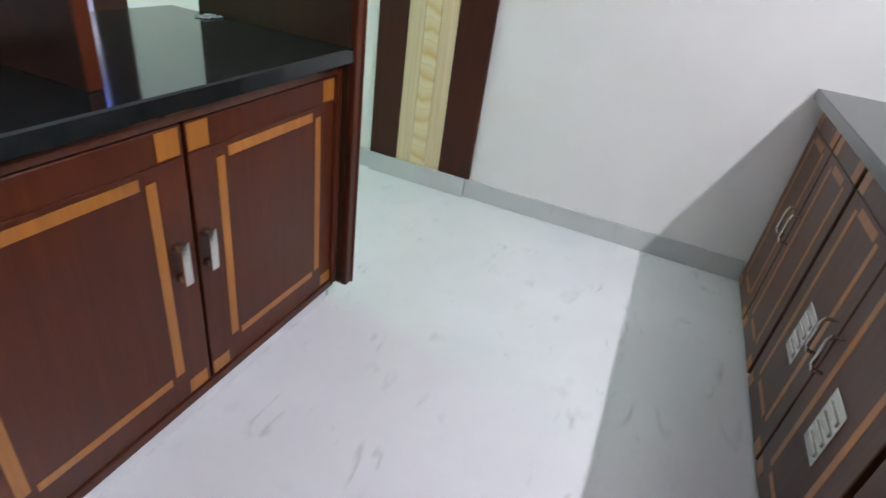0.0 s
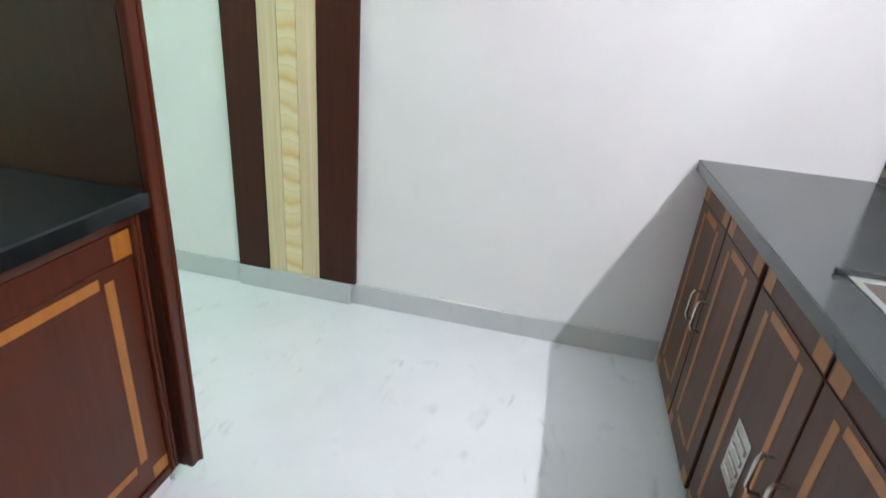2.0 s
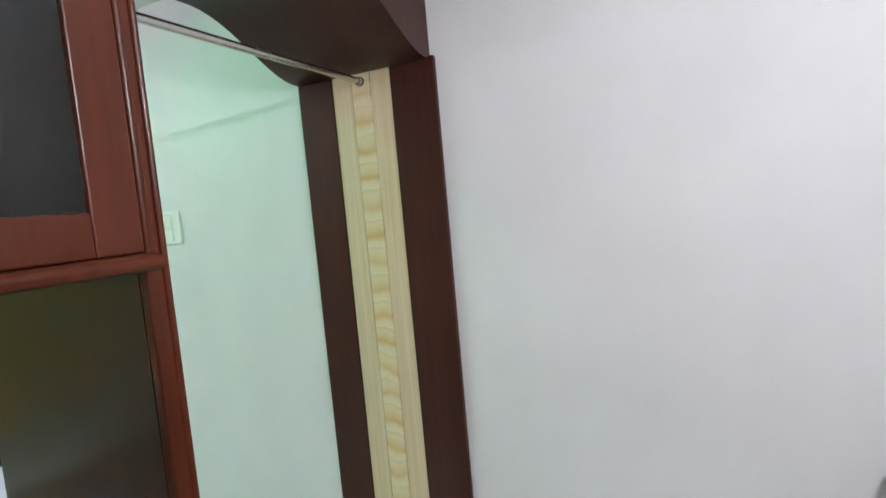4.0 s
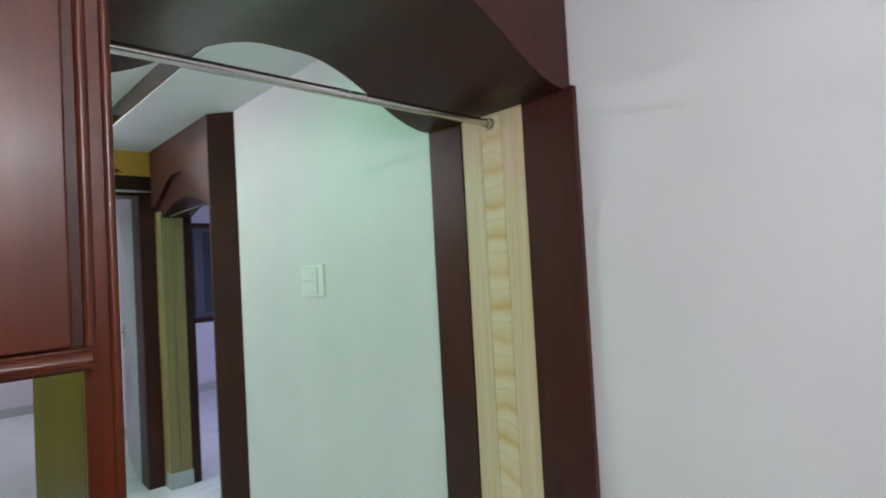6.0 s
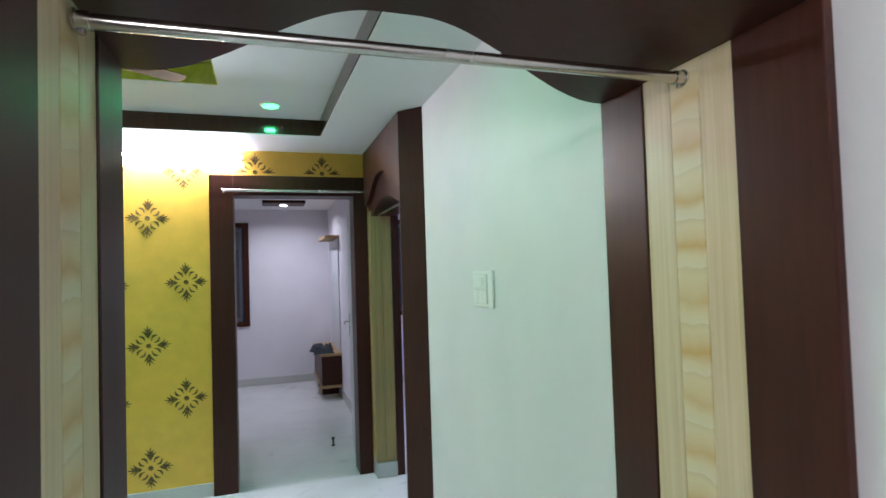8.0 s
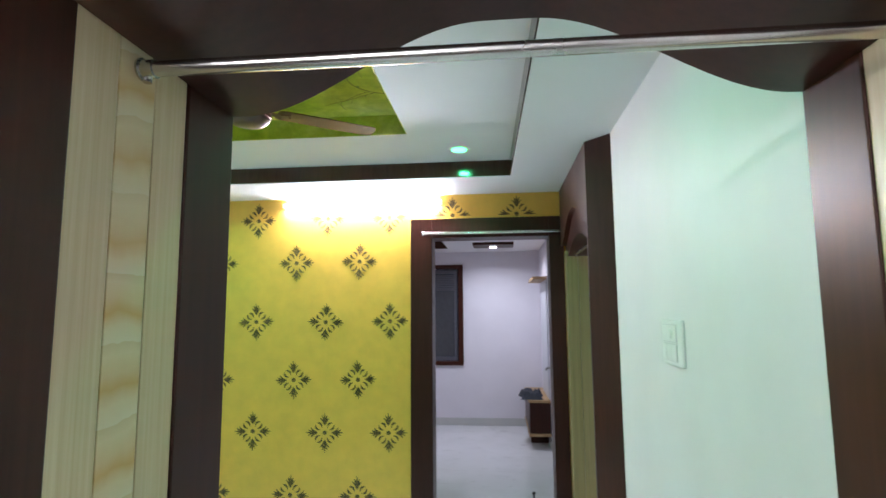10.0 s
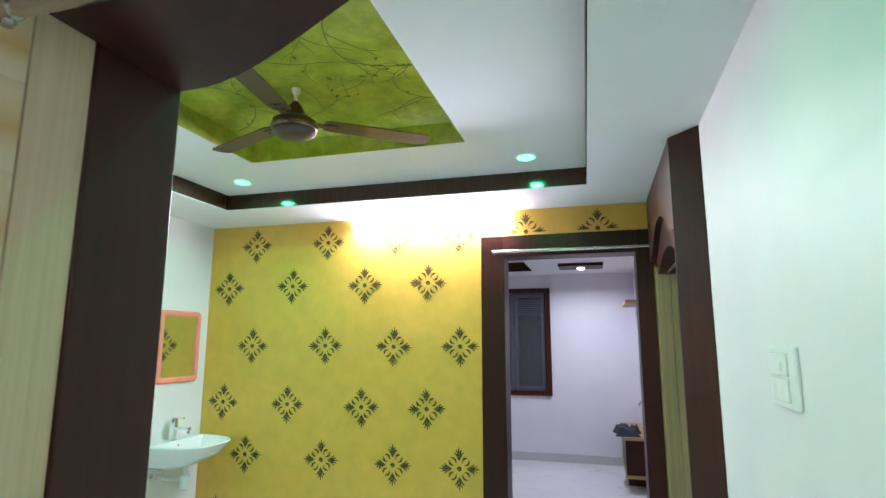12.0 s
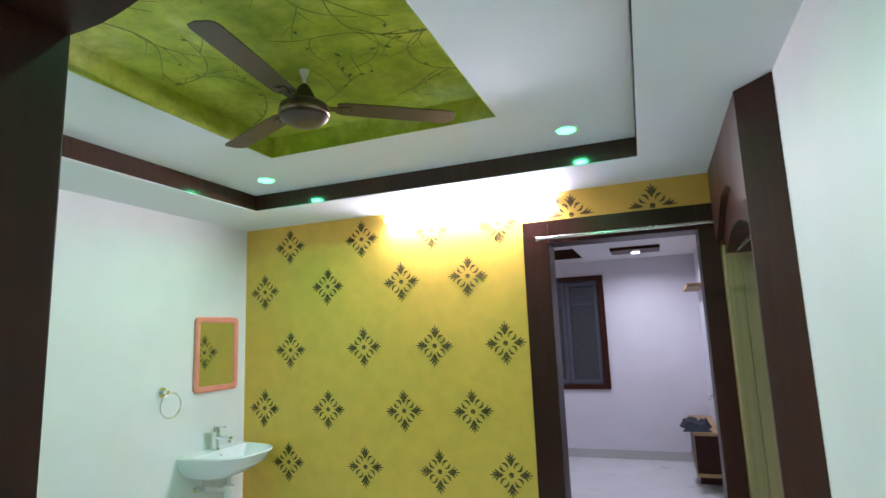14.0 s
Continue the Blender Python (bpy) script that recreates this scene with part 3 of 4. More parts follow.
def downlight(name, x, y, z, lens, watts, colour, label, group):
    lamp = thing(name, label, "downlight", group)
    bm = bmesh.new()
    lathe(bm, [(0.046, -0.003), (0.058, -0.004), (0.062, -0.001), (0.062, 0.0)], (x, y, z), 28)
    part("bezel", bm, PLASTIC, lamp)
    bm = bmesh.new()
    lathe(bm, [(0.045, -0.0062), (0.045, -0.0042)], (x, y, z), 24)
    part("lens", bm, lens, lamp, "lit lens")
    area_lamp("lamp", pose(x, y, z - 0.012), 0.06, 0.06, watts, colour, 165)
    return lamp


for x in (-2.606, -0.785):
    for y in (0.98, 2.755):
        downlight("green_downlight", x, y, ZT, GREEN_L, GREEN, (0.10, 1.0, 0.42), "green recessed ceiling downlight, lit", "green downlights")


# ---- ceiling fan ----
fan = thing("ceiling_fan", "brown three-bladed ceiling fan hanging in the green recess", "ceiling fan")
FX, FY, FZ = -1.700, 1.880, 2.461
bm = bmesh.new()
lathe(bm, [(0.03, -0.043), (0.070, -0.038), (0.094, -0.020), (0.101, 0.004), (0.097, 0.030), (0.075, 0.048), (0.03, 0.058)], (FX, FY, FZ), 36)
part("motor_housing", bm, FAN, fan)
bm = bmesh.new()
lathe(bm, [(0.0985, -0.009), (0.1015, -0.005), (0.1025, 0.004), (0.1010, 0.009)], (FX, FY, FZ), 36)
part("trim_ring", bm, FANRING, fan, "bronze metal ring")
bm = bmesh.new()
lathe(bm, [(0.050, 0.054), (0.042, 0.08), (0.026, 0.112), (0.012, 0.128)], (FX, FY, FZ), 24)
part("lower_canopy", bm, FAN, fan)
bm = bmesh.new()
tube(bm, (FX, FY, FZ + 0.125), (FX, FY, ZG - 0.001), 0.0085, 12)
part("downrod", bm, PLASTIC, fan, "white down rod")
bm = bmesh.new()
lathe(bm, [(0.010, -0.03), (0.016, -0.02), (0.020, -0.005), (0.020, -0.001)], (FX, FY, ZG), 24)
part("ceiling_canopy", bm, PLASTIC, fan)
FAN_TURN = -82.5
for k in range(3):
    m = Matrix.Translation((FX, FY, FZ + 0.034)) @ Matrix.Rotation(radians(FAN_TURN + 120 * k), 4, "Z") @ Matrix.Rotation(radians(-5), 4, "X")
    bm = bmesh.new()
    out = [(0.13, -0.040), (0.16, -0.050), (0.40, -0.055), (0.605, -0.055), (0.622, -0.048), (0.634, -0.015), (0.630, 0.030), (0.620, 0.046), (0.60, 0.052), (0.40, 0.054), (0.16, 0.050), (0.13, 0.040)]
    prism(bm, out, "z", -0.002, 0.002)
    bmesh.ops.transform(bm, matrix=m, verts=bm.verts)
    blade = part("blade", bm, FAN, fan)
    bm = bmesh.new()
    prism(bm, [(0.075, -0.018), (0.12, -0.016), (0.19, -0.024), (0.195, 0.024), (0.12, 0.016), (0.075, 0.018)], "z", -0.006, -0.0022)
    for rx, ry in ((0.15, -0.016), (0.15, 0.016), (0.19, 0.0)):
        tube(bm, (rx, ry, -0.010), (rx, ry, -0.005), 0.006, 8)
    bmesh.ops.transform(bm, matrix=m, verts=bm.verts)
    part("blade_bracket", bm, FAN, blade)


# ---- wash corner ----
def wash_basin():
    basin = thing("wash_basin", "white porcelain wash basin mounted on the off-white wall", "wash basin")
    X0, YC, ZR, D, W = XL + 0.001, 3.20, 0.832, 0.45, 0.275
    n = 40

    def ring(fd, fw, z, off=0.0):
        pts = []
        for i in range(n + 1):
            t = math.pi * i / n
            c, s = math.cos(t), math.sin(t)
            pts.append(Vector((X0 + off + (D * fd - off) * s ** 0.75, YC + W * fw * (abs(c) ** 0.62) * (1 if c > 0 else -1), z)))
        return pts
    bm = bmesh.new()
    rows = [ring(0.42, 0.50, 0.66), ring(0.62, 0.72, 0.69), ring(0.86, 0.92, 0.755), ring(0.97, 0.99, 0.81), ring(1.0, 1.0, ZR - 0.008), ring(0.99, 0.985, ZR),
            ring(0.955, 0.93, ZR, 0.10), ring(0.94, 0.91, ZR - 0.01, 0.105), ring(0.86, 0.78, ZR - 0.08, 0.12), ring(0.66, 0.45, ZR - 0.13, 0.17)]
    made = [[bm.verts.new(p) for p in r] for r in rows]
    for a, b in zip(made, made[1:]):
        for i in range(n):
            bm.faces.new((a[i], a[i + 1], b[i + 1], b[i]))
        bm.faces.new((a[n], a[0], b[0], b[n]))
    bm.faces.new(made[0])
    bm.faces.new(made[-1])
    part("bowl", bm, PORCELAIN, basin)
    bm = bmesh.new()
    lathe(bm, [(0.010, 0.0), (0.014, 0.003), (0.014, 0.005), (0.006, 0.006)], (X0 + 0.26, YC, ZR - 0.131), 16)
    part("drain", bm, CHROME, basin)
    bm = bmesh.new()
    bmesh.ops.create_cone(bm, cap_ends=True, segments=12, radius1=0.007, radius2=0.007, depth=0.006, matrix=pose(X0 + 0.108, YC, ZR - 0.035, 0, 90, 0))
    part("overflow_hole", bm, BLACK, basin)
    tap = thing("basin_tap", "chrome single-lever tap standing on the wash basin", "tap")
    tx = X0 + 0.055
    bm = bmesh.new()
    lathe(bm, [(0.032, 0.0), (0.032, 0.005), (0.027, 0.010), (0.026, 0.090), (0.029, 0.096), (0.029, 0.140), (0.022, 0.146)], (tx, YC, ZR), 24)
    part("body", bm, CHROME, tap)
    bm = bmesh.new()
    box(bm, tx + 0.012, tx + 0.14, YC - 0.016, YC + 0.016, ZR + 0.068, ZR + 0.092, 0.005)
    tube(bm, (tx + 0.126, YC, ZR + 0.070), (tx + 0.126, YC, ZR + 0.052), 0.012, 12)
    part("spout", bm, CHROME, tap)
    bm = bmesh.new()
    box(bm, tx - 0.012, tx + 0.085, YC - 0.010, YC + 0.010, ZR + 0.147, ZR + 0.157, 0.003)
    part("lever", bm, CHROME, tap)
    trap = thing("bottle_trap", "grey plastic bottle trap and valve under the basin", "waste pipe")
    bm = bmesh.new()
    tube(bm, (X0 + 0.19, YC, 0.659), (X0 + 0.19, YC, 0.60), 0.016)
    lathe(bm, [(0.02, 0.0), (0.036, 0.01), (0.036, 0.09), (0.02, 0.10)], (X0 + 0.19, YC, 0.51), 20)
    part("trap_body", bm, PLASTIC, trap)
    bm = bmesh.new()
    tube(bm, (X0 + 0.16, YC, 0.57), (X0 - 0.002, YC, 0.57), 0.015)
    part("outlet_pipe", bm, PLASTIC, trap)
    valve = thing("angle_valve", "small chrome angle valve on the wall under the basin", "valve")
    bm = bmesh.new()
    tube(bm, (X0 - 0.001, YC - 0.11, 0.60), (X0 + 0.05, YC - 0.11, 0.60), 0.009)
    tube(bm, (X0, YC - 0.11, 0.60), (X0 + 0.004, YC - 0.11, 0.60), 0.022)
    tube(bm, (X0 + 0.05, YC - 0.11, 0.60), (X0 + 0.075, YC - 0.11, 0.60), 0.017)
    part("valve_body", bm, CHROME, valve)
    bm = bmesh.new()
    sweep(bm, [(X0 + 0.042, YC - 0.11, 0.605), (X0 + 0.045, YC - 0.10, 0.64), (X0 + 0.06, YC - 0.06, 0.66), (X0 + 0.07, YC - 0.02, 0.668)], 0.006)
    part("hose", bm, CHROME, valve)


wash_basin()

mirror = thing("wall_mirror", "rectangular wall mirror in a pink plastic frame", "mirror")
MY0, MY1, MZ0, MZ1 = 3.04, 3.452, 1.222, 1.745


def rounded(y0, y1, z0, z1, r, n=6):
    pts = []
    for cy, cz, a0 in ((y1 - r, z1 - r, 0), (y0 + r, z1 - r, 90), (y0 + r, z0 + r, 180), (y1 - r, z0 + r, 270)):
        for i in range(n + 1):
            a = radians(a0 + 90 * i / n)
            pts.append((cy + r * math.cos(a), cz + r * math.sin(a)))
    return pts


bm = bmesh.new()
loops = []
for inset, x, r in ((0.0, 0.0, 0.035), (0.0, 0.014, 0.035), (0.010, 0.022, 0.03), (0.036, 0.020, 0.018), (0.042, 0.012, 0.014), (0.042, 0.0, 0.014)):
    loops.append([bm.verts.new((XL + 0.001 + x, y, z)) for y, z in rounded(MY0 + inset, MY1 - inset, MZ0 + inset, MZ1 - inset, r)])
for a, b in zip(loops, loops[1:] + loops[:1]):
    for i in range(len(a)):
        bm.faces.new((a[i], a[(i + 1) % len(a)], b[(i + 1) % len(b)], b[i]))
part("frame", bm, PINK, mirror, "pink plastic frame with rounded corners")
boxes("mirror_glass", MIRROR, mirror, (XL + 0.002, XL + 0.010, MY0 + 0.0415, MY1 - 0.0415, MZ0 + 0.0415, MZ1 - 0.0415))

ring = thing("towel_ring", "chrome towel ring hanging from the off-white wall", "towel ring")
bm = bmesh.new()
tube(bm, (XL, 2.79, 1.262), (XL + 0.014, 2.79, 1.262), 0.036, 24, 0.030)
tube(bm, (XL + 0.012, 2.79, 1.262), (XL + 0.06, 2.79, 1.262), 0.014, 16)
part("mount", bm, CHROME, ring)
bm = bmesh.new()
sweep(bm, [(XL + 0.055, 2.815 + 0.078 * math.cos(a), 1.178 + 0.078 * math.sin(a)) for a in (2 * math.pi * i / 40 for i in range(40))], 0.004, 8, True)
part("hoop", bm, CHROME, ring)

switch = thing("switch_plate", "white modular switch plate on the off-white wall", "light switch")
SY0, SY1, SZ0, SZ1 = 1.312, 1.512, 1.378, 1.524
boxes("plate", PLASTIC, switch, (-0.010, -0.0005, SY0, SY1, SZ0, SZ1), bevel=0.003)
# thin grey strip on the wall: the plate's edge shadow put in as colour
boxes("seam", SEAM, switch, (-0.0042, -0.0005, SY0 - 0.0022, SY0 - 0.0002, SZ0 + 0.004, SZ1), label="grey strip standing in for the shade at the plate's edge")
for i in range(2):
    z0 = SZ0 + 0.016 + i * 0.061
    boxes("module_frame", SEAM, switch, (-0.0112, -0.0098, SY0 + 0.044, SY1 - 0.018, z0 - 0.002, z0 + 0.055), label="grey seam round the switch module")
    for j in range(1 if i else 3):
        w = (SY1 - SY0 - 0.066) / (1 if i else 3)
        boxes("rocker", PLASTIC, switch, (-0.0145, -0.0110, SY0 + 0.046 + j * w + 0.0008, SY0 + 0.046 + (j + 1) * w - 0.0008, z0, z0 + 0.053), bevel=0.0015)
bm = bmesh.new()
tube(bm, (-0.0144, SY0 + 0.09, SZ1 - 0.043), (-0.021, SY0 + 0.09, SZ1 - 0.043), 0.017, 20, 0.013)
part("regulator_knob", bm, PLASTIC, switch)


# ---- kitchen: crockery counter beside the archway ----
def bow_handle(bm, x, y, z0, z1, out, r=0.0055):
    """A vertical bow handle standing out along y."""
    sweep(bm, [(x, y, z0), (x, y + out * 0.8, z0 + 0.004), (x, y + out, z0 + 0.018), (x, y + out, z1 - 0.018), (x, y + out * 0.8, z1 - 0.004), (x, y, z1)], r, 8)


def inlaid_door(parent, x0, x1, z0, z1, yf, out, body_mat, handle_x, flat_handle, vent=None, top_line=0.080):
    """A cabinet door with golden inlay strips and corner blocks; out is -1 or 1 along y, yf its front face."""
    def slab(d0, d1):
        return (min(yf + d0 * -out, yf + d1 * -out), max(yf + d0 * -out, yf + d1 * -out))
    door = boxes("door", body_mat, parent, (x0, x1, *slab(0, 0.02), z0, z1), bevel=0.003)
    front = (min(yf - 0.004 * out, yf + 0.0012 * out), max(yf - 0.004 * out, yf + 0.0012 * out))
    s, m = 0.025, min(0.076, (x1 - x0) * 0.18)
    zt, zb = z1 - top_line, z0 + 0.072
    for a, b, c, d in ((x0 + m + s + 0.012, x1 - m - s - 0.012, zt - s, zt), (x0 + m + s + 0.012, x1 - m - s - 0.012, zb - 0.004, zb + s - 0.008),
                       (x0 + m, x0 + m + s, zb + 0.012, zt - 0.018), (x1 - m - s, x1 - m, zb + 0.012, zt - 0.018)):
        boxes("inlay_strip", INLAY, door, (a, b, *front, c, d), bevel=0.0008)
    for a, b in ((x0 + 0.003, x0 + 0.060), (x1 - 0.066, x1 - 0.010)):
        boxes("inlay_block", INLAY, door, (a, b, *front, z1 - 0.062, z1 - 0.004), bevel=0.0008)
        boxes("inlay_block", INLAY, door, (a, b, *front, z0 + 0.004, z0 + 0.045), bevel=0.0008)
    boxes("bead", body_mat, door, (x0 + 0.002, x1 - 0.002, min(yf, yf + 0.003 * out), max(yf, yf + 0.003 * out), z1 - 0.070, z1 - 0.066), bevel=0.001)
    bm = bmesh.new()
    hz = (z0 + z1) / 2
    if flat_handle:
        a0, a1 = sorted((yf + 0.022 * out, yf + 0.030 * out))
        box(bm, handle_x - 0.011, handle_x + 0.011, a0, a1, hz - 0.004, hz + 0.100, 0.002)
        for zz in (hz + 0.002, hz + 0.080):
            b0, b1 = sorted((yf, yf + 0.0225 * out))
            box(bm, handle_x - 0.010, handle_x + 0.010, b0, b1, zz, zz + 0.014, 0.001)
    else:
        bow_handle(bm, handle_x, yf, hz - 0.015, hz + 0.095, 0.03 * out)
    part("handle", bm, STEEL, door, "brushed steel handle")
    if vent:
        grille = boxes("vent_grille", STEEL, door, (*vent[:2], *sorted((yf, yf + 0.004 * out)), *vent[2:]), bevel=0.002, label="steel louvred vent grille")
        for i in range(4):
            zz = vent[2] + 0.018 + i * (vent[3] - vent[2] - 0.03) / 4
            boxes("louvre", STEEL, grille, (vent[0] + 0.012, vent[1] - 0.012, *sorted((yf + 0.003 * out, yf + 0.009 * out)), zz, zz + 0.016), bevel=0.002)
    return door


def floor_unit(x0, x1, label):
    """One base cabinet with two doors, facing the kitchen."""
    unit = thing("base_cabinet", label, "cabinet", "crockery base cabinets")
    boxes("carcass", REDWOOD, unit, (x0, x1, 0.081, 0.52, 0.077, 0.832))
    boxes("bottom_rail", REDWOOD, unit, (x0, x1, 0.054, 0.0805, 0.077, 0.1045), bevel=0.002)
    mid = (x0 + x1) / 2
    inlaid_door(unit, mid + 0.004, x1 - 0.004, 0.106, 0.792, 0.06, -1, REDWOOD, mid + 0.022, True)
    inlaid_door(unit, x0 + 0.004, mid - 0.004, 0.106, 0.792, 0.06, -1, REDWOOD, mid - 0.056, True)
    return unit


floor_unit(-2.230, -1.126, "red-brown base cabinet with golden inlay and steel handles")
floor_unit(-3.340, -2.234, "red-brown base cabinet with golden inlay and steel handles")
setting("plinth", MARBLE, (-3.44, -1.120, 0.085, 0.50, 0.0, 0.0765), bevel=0.002, label="pale marble plinth under the base cabinets", category="plinth")

top = thing("granite_worktop", "polished black granite worktop on the red-brown cabinets", "worktop")
bm = bmesh.new()
box(bm, -3.44, -1.1195, 0.014, 0.66, 0.833, 0.873, 0.004, 1)
part("slab", bm, BLACKSTONE, top, smooth=False)
bm = bmesh.new()
box(bm, -3.44, -1.145, 0.046, 0.080, 0.802, 0.8325, 0.002)
part("edge_strip", bm, REDWOOD, top)

# tall end panel beside the archway, with a moulded front edge
panel = thing("end_panel", "tall red-brown end panel with a moulded front edge", "cabinet panel")
boxes("board", PANEL, panel, (-1.1185, -1.1085, 0.0305, 0.553, 0.088, 2.598))
boxes("front_edge", REDWOOD, panel, (-1.1185, -1.078, 0.008, 0.030, 0.085, 2.598), bevel=0.004)
for x, r, z0, z1 in ((-1.0835, 0.0065, 0.087, 2.597), (-1.1115, 0.0075, 1.418, 2.597)):
    bm = bmesh.new()
    tube(bm, (x, 0.0085, z0), (x, 0.0085, z1), r, 16)
    part("bead", bm, REDWOOD, panel)
# reeded stile between the base cabinet and the panel
boxes("stile", REDWOOD, panel, (-1.1448, -1.1190, 0.052, 0.0805, 0.088, 0.8320), bevel=0.002)
for x in (-1.139, -1.126):
    bm = bmesh.new()
    tube(bm, (x, 0.052, 0.090), (x, 0.052, 0.831), 0.0052, 12)
    part("reed", bm, REDWOOD, panel)
divider = thing("counter_divider", "dark brown upright panel standing on the granite worktop", "cabinet panel")
boxes("board", LAMINATE, divider, (-1.826, -1.800, 0.105, 0.45, 0.8735, 1.390))
boxes("edge_strip", REDWOOD, divider, (-1.828, -1.798, 0.098, 0.1048, 0.8735, 1.390), bevel=0.002)


scrap = thing("plastic_scrap", "small crumpled scrap of clear plastic film on the black worktop", "plastic scrap")
bm = bmesh.new()
bmesh.ops.create_grid(bm, x_segments=12, y_segments=8, size=0.5)
for v in bm.verts:
    f = Vector((v.co.x * 6, v.co.y * 6, 1.3))
    v.co = Vector((-1.165 + v.co.x * 0.065 + 0.012 * noise.noise(f), 0.475 + v.co.y * 0.045 + 0.012 * noise.noise(f + Vector((3, 0, 0))), 0.8745 + 0.011 * abs(noise.noise(f * 1.4 + Vector((0, 7, 0))))))
geom = bmesh.ops.extrude_face_region(bm, geom=list(bm.faces))
for v in geom["geom"]:
    if isinstance(v, bmesh.types.BMVert):
        v.co.z -= 0.0012
part("film", bm, FILM, scrap)


def wall_unit(x0, x1, lap, run):
    """One glazed wall cabinet."""
    unit = thing("wall_cabinet", "red-brown wall cabinet with frosted glass doors", "cabinet", "wall cabinets")
    boxes("bottom_board", REDWOOD, unit, (x0, x1, 0.0045, 0.45, 1.405, 1.424))
    boxes("top_board", REDWOOD, unit, (x0, x1, 0.0045, 0.45, 2.57, 2.596))
    boxes("back_board", REDWOOD, unit, (x0, x1, 0.43, 0.45, 1.425, 2.569))
    for xa in (x0, x1 - 0.018):
        boxes("side_board", REDWOOD, unit, (xa, xa + 0.018, 0.0045, 0.429, 1.425, 2.569))
    boxes("shelf", PLASTIC, unit, (x0 + 0.019, x1 - 0.019, 0.03, 0.428, 1.80, 1.818))
    boxes("inner_back", PLASTIC, unit, (x0 + 0.019, x1 - 0.019, 0.424, 0.429, 1.426, 2.568))
    mid = (x0 + x1) / 2
    for a, b in ((x0 + 0.002, mid - 0.002), (mid + 0.002, x1 + lap)):
        d = boxes("door", REDWOOD, unit, (a, a + 0.075, -0.018, 0.004, 1.420, 2.565), (b - 0.075, b, -0.018, 0.004, 1.420, 2.565),
                  (a + 0.0752, b - 0.0752, -0.018, 0.004, 1.420, 1.487), (a + 0.0752, b - 0.0752, -0.018, 0.004, 2.49, 2.565), bevel=0.003)
        boxes("glass_pane", FROST, d, (a + 0.0755, b - 0.0755, -0.009, -0.005, 1.4875, 2.4895), label="frosted glass pane")
    boxes("cornice", REDWOOD, unit, (x0, x1 + run, -0.026, 0.004, 1.392, 1.4185), bevel=0.004)
    bm = bmesh.new()
    tube(bm, (x0, -0.028, 1.404), (x1 + run, -0.028, 1.404), 0.0125, 14)
    part("moulding", bm, REDWOOD, unit, "rounded moulding along the lower edge")
    return unit


wall_unit(-2.19, -1.1400, 0.006, 0.0225)
# added dark strip behind the door gap, stands for the shade in the groove
boxes("groove_shade_strip", LAMINATE, panel, (-1.1395, -1.1190, 0.008, 0.020, 1.420, 2.560))
wall_unit(-3.25, -2.195, -0.002, 0.001)


# ---- kitchen: sink counter ----
def sink_unit(x0, x1, vents, label):
    unit = thing("sink_cabinet", label, "cabinet", "sink side cabinets")
    boxes("carcass", WALNUT, unit, (x0, x1, -1.84, -1.362, 0.0, 0.814))
    mid = (x0 + x1) / 2
    for a, b, h in ((mid + 0.004, x1 - 0.010, mid + 0.04), (x0 + 0.010, mid - 0.004, mid - 0.04)):
        vent = None
        if vents:
            c = h + (0.095 if h > mid else -0.155)
            vent = (c, c + 0.10, 0.275, 0.435) if h > mid else (c - 0.045, c + 0.055, 0.275, 0.435)
        inlaid_door(unit, a, b, 0.02, 0.792, -1.34, 1, WALNUT, h, False, vent)
    return unit


sink_unit(-0.718, -0.030, False, "walnut base cabinet with inlaid doors, steel handles")
sink_unit(-1.500, -0.723, True, "walnut base cabinet with inlaid doors, steel handles and vent grilles")
sink_unit(-2.280, -1.505, True, "walnut base cabinet with inlaid doors, steel handles and vent grilles")
sink_unit(-3.42, -2.285, False, "walnut base cabinet with inlaid doors, steel handles")
top2 = thing("sink_worktop", "dark grey polished granite worktop with a steel sink", "worktop")
SX0, SX1, SY_0, SY_1 = -1.57, -0.935, -1.77, -1.41
bm = bmesh.new()
hoops(bm, [(SX0, SX1, SY_0, SY_1, 0.816), (SX0, SX1, SY_0, SY_1, 0.852), (-3.43, -0.001, -1.869, -1.300, 0.852),
           (-3.43, -0.001, -1.869, -1.297, 0.849), (-3.43, -0.001, -1.869, -1.297, 0.816)], True)
part("slab", bm, GREYSTONE, top2, smooth=False)
sink = thing("kitchen_sink", "stainless steel kitchen sink set into the grey worktop", "sink")
bm = bmesh.new()
for a, b, c, d in ((SX0 - 0.02, SX1 + 0.012, SY_1 - 0.012, SY_1 + 0.004), (SX0 - 0.02, SX1 + 0.012, SY_0 - 0.02, SY_0 + 0.012), (SX0 - 0.02, SX0 + 0.012, SY_0 + 0.0122, SY_1 - 0.0122), (SX1 - 0.012, SX1 + 0.012, SY_0 + 0.0122, SY_1 - 0.0122)):
    box(bm, a, b, c, d, 0.8524, 0.8554, 0.001)
part("rim", bm, SINKSTEEL, sink)
bm = bmesh.new()
bx0, bx1, by0, by1 = SX0 + 0.0122, SX1 - 0.0122, SY_0 + 0.0122, SY_1 - 0.0122
rows = []
for ins, z in ((0.0, 0.854), (0.006, 0.70), (0.03, 0.672), (0.10, 0.668)):
    rows.append([bm.verts.new((x, y, z)) for x, y in ((bx0 + ins, by0 + ins), (bx1 - ins, by0 + ins), (bx1 - ins, by1 - ins), (bx0 + ins, by1 - ins))])
for a, b in zip(rows, rows[1:]):
    for i in range(4):
        bm.faces.new((a[i], a[(i + 1) % 4], b[(i + 1) % 4], b[i]))
bm.faces.new(rows[-1])
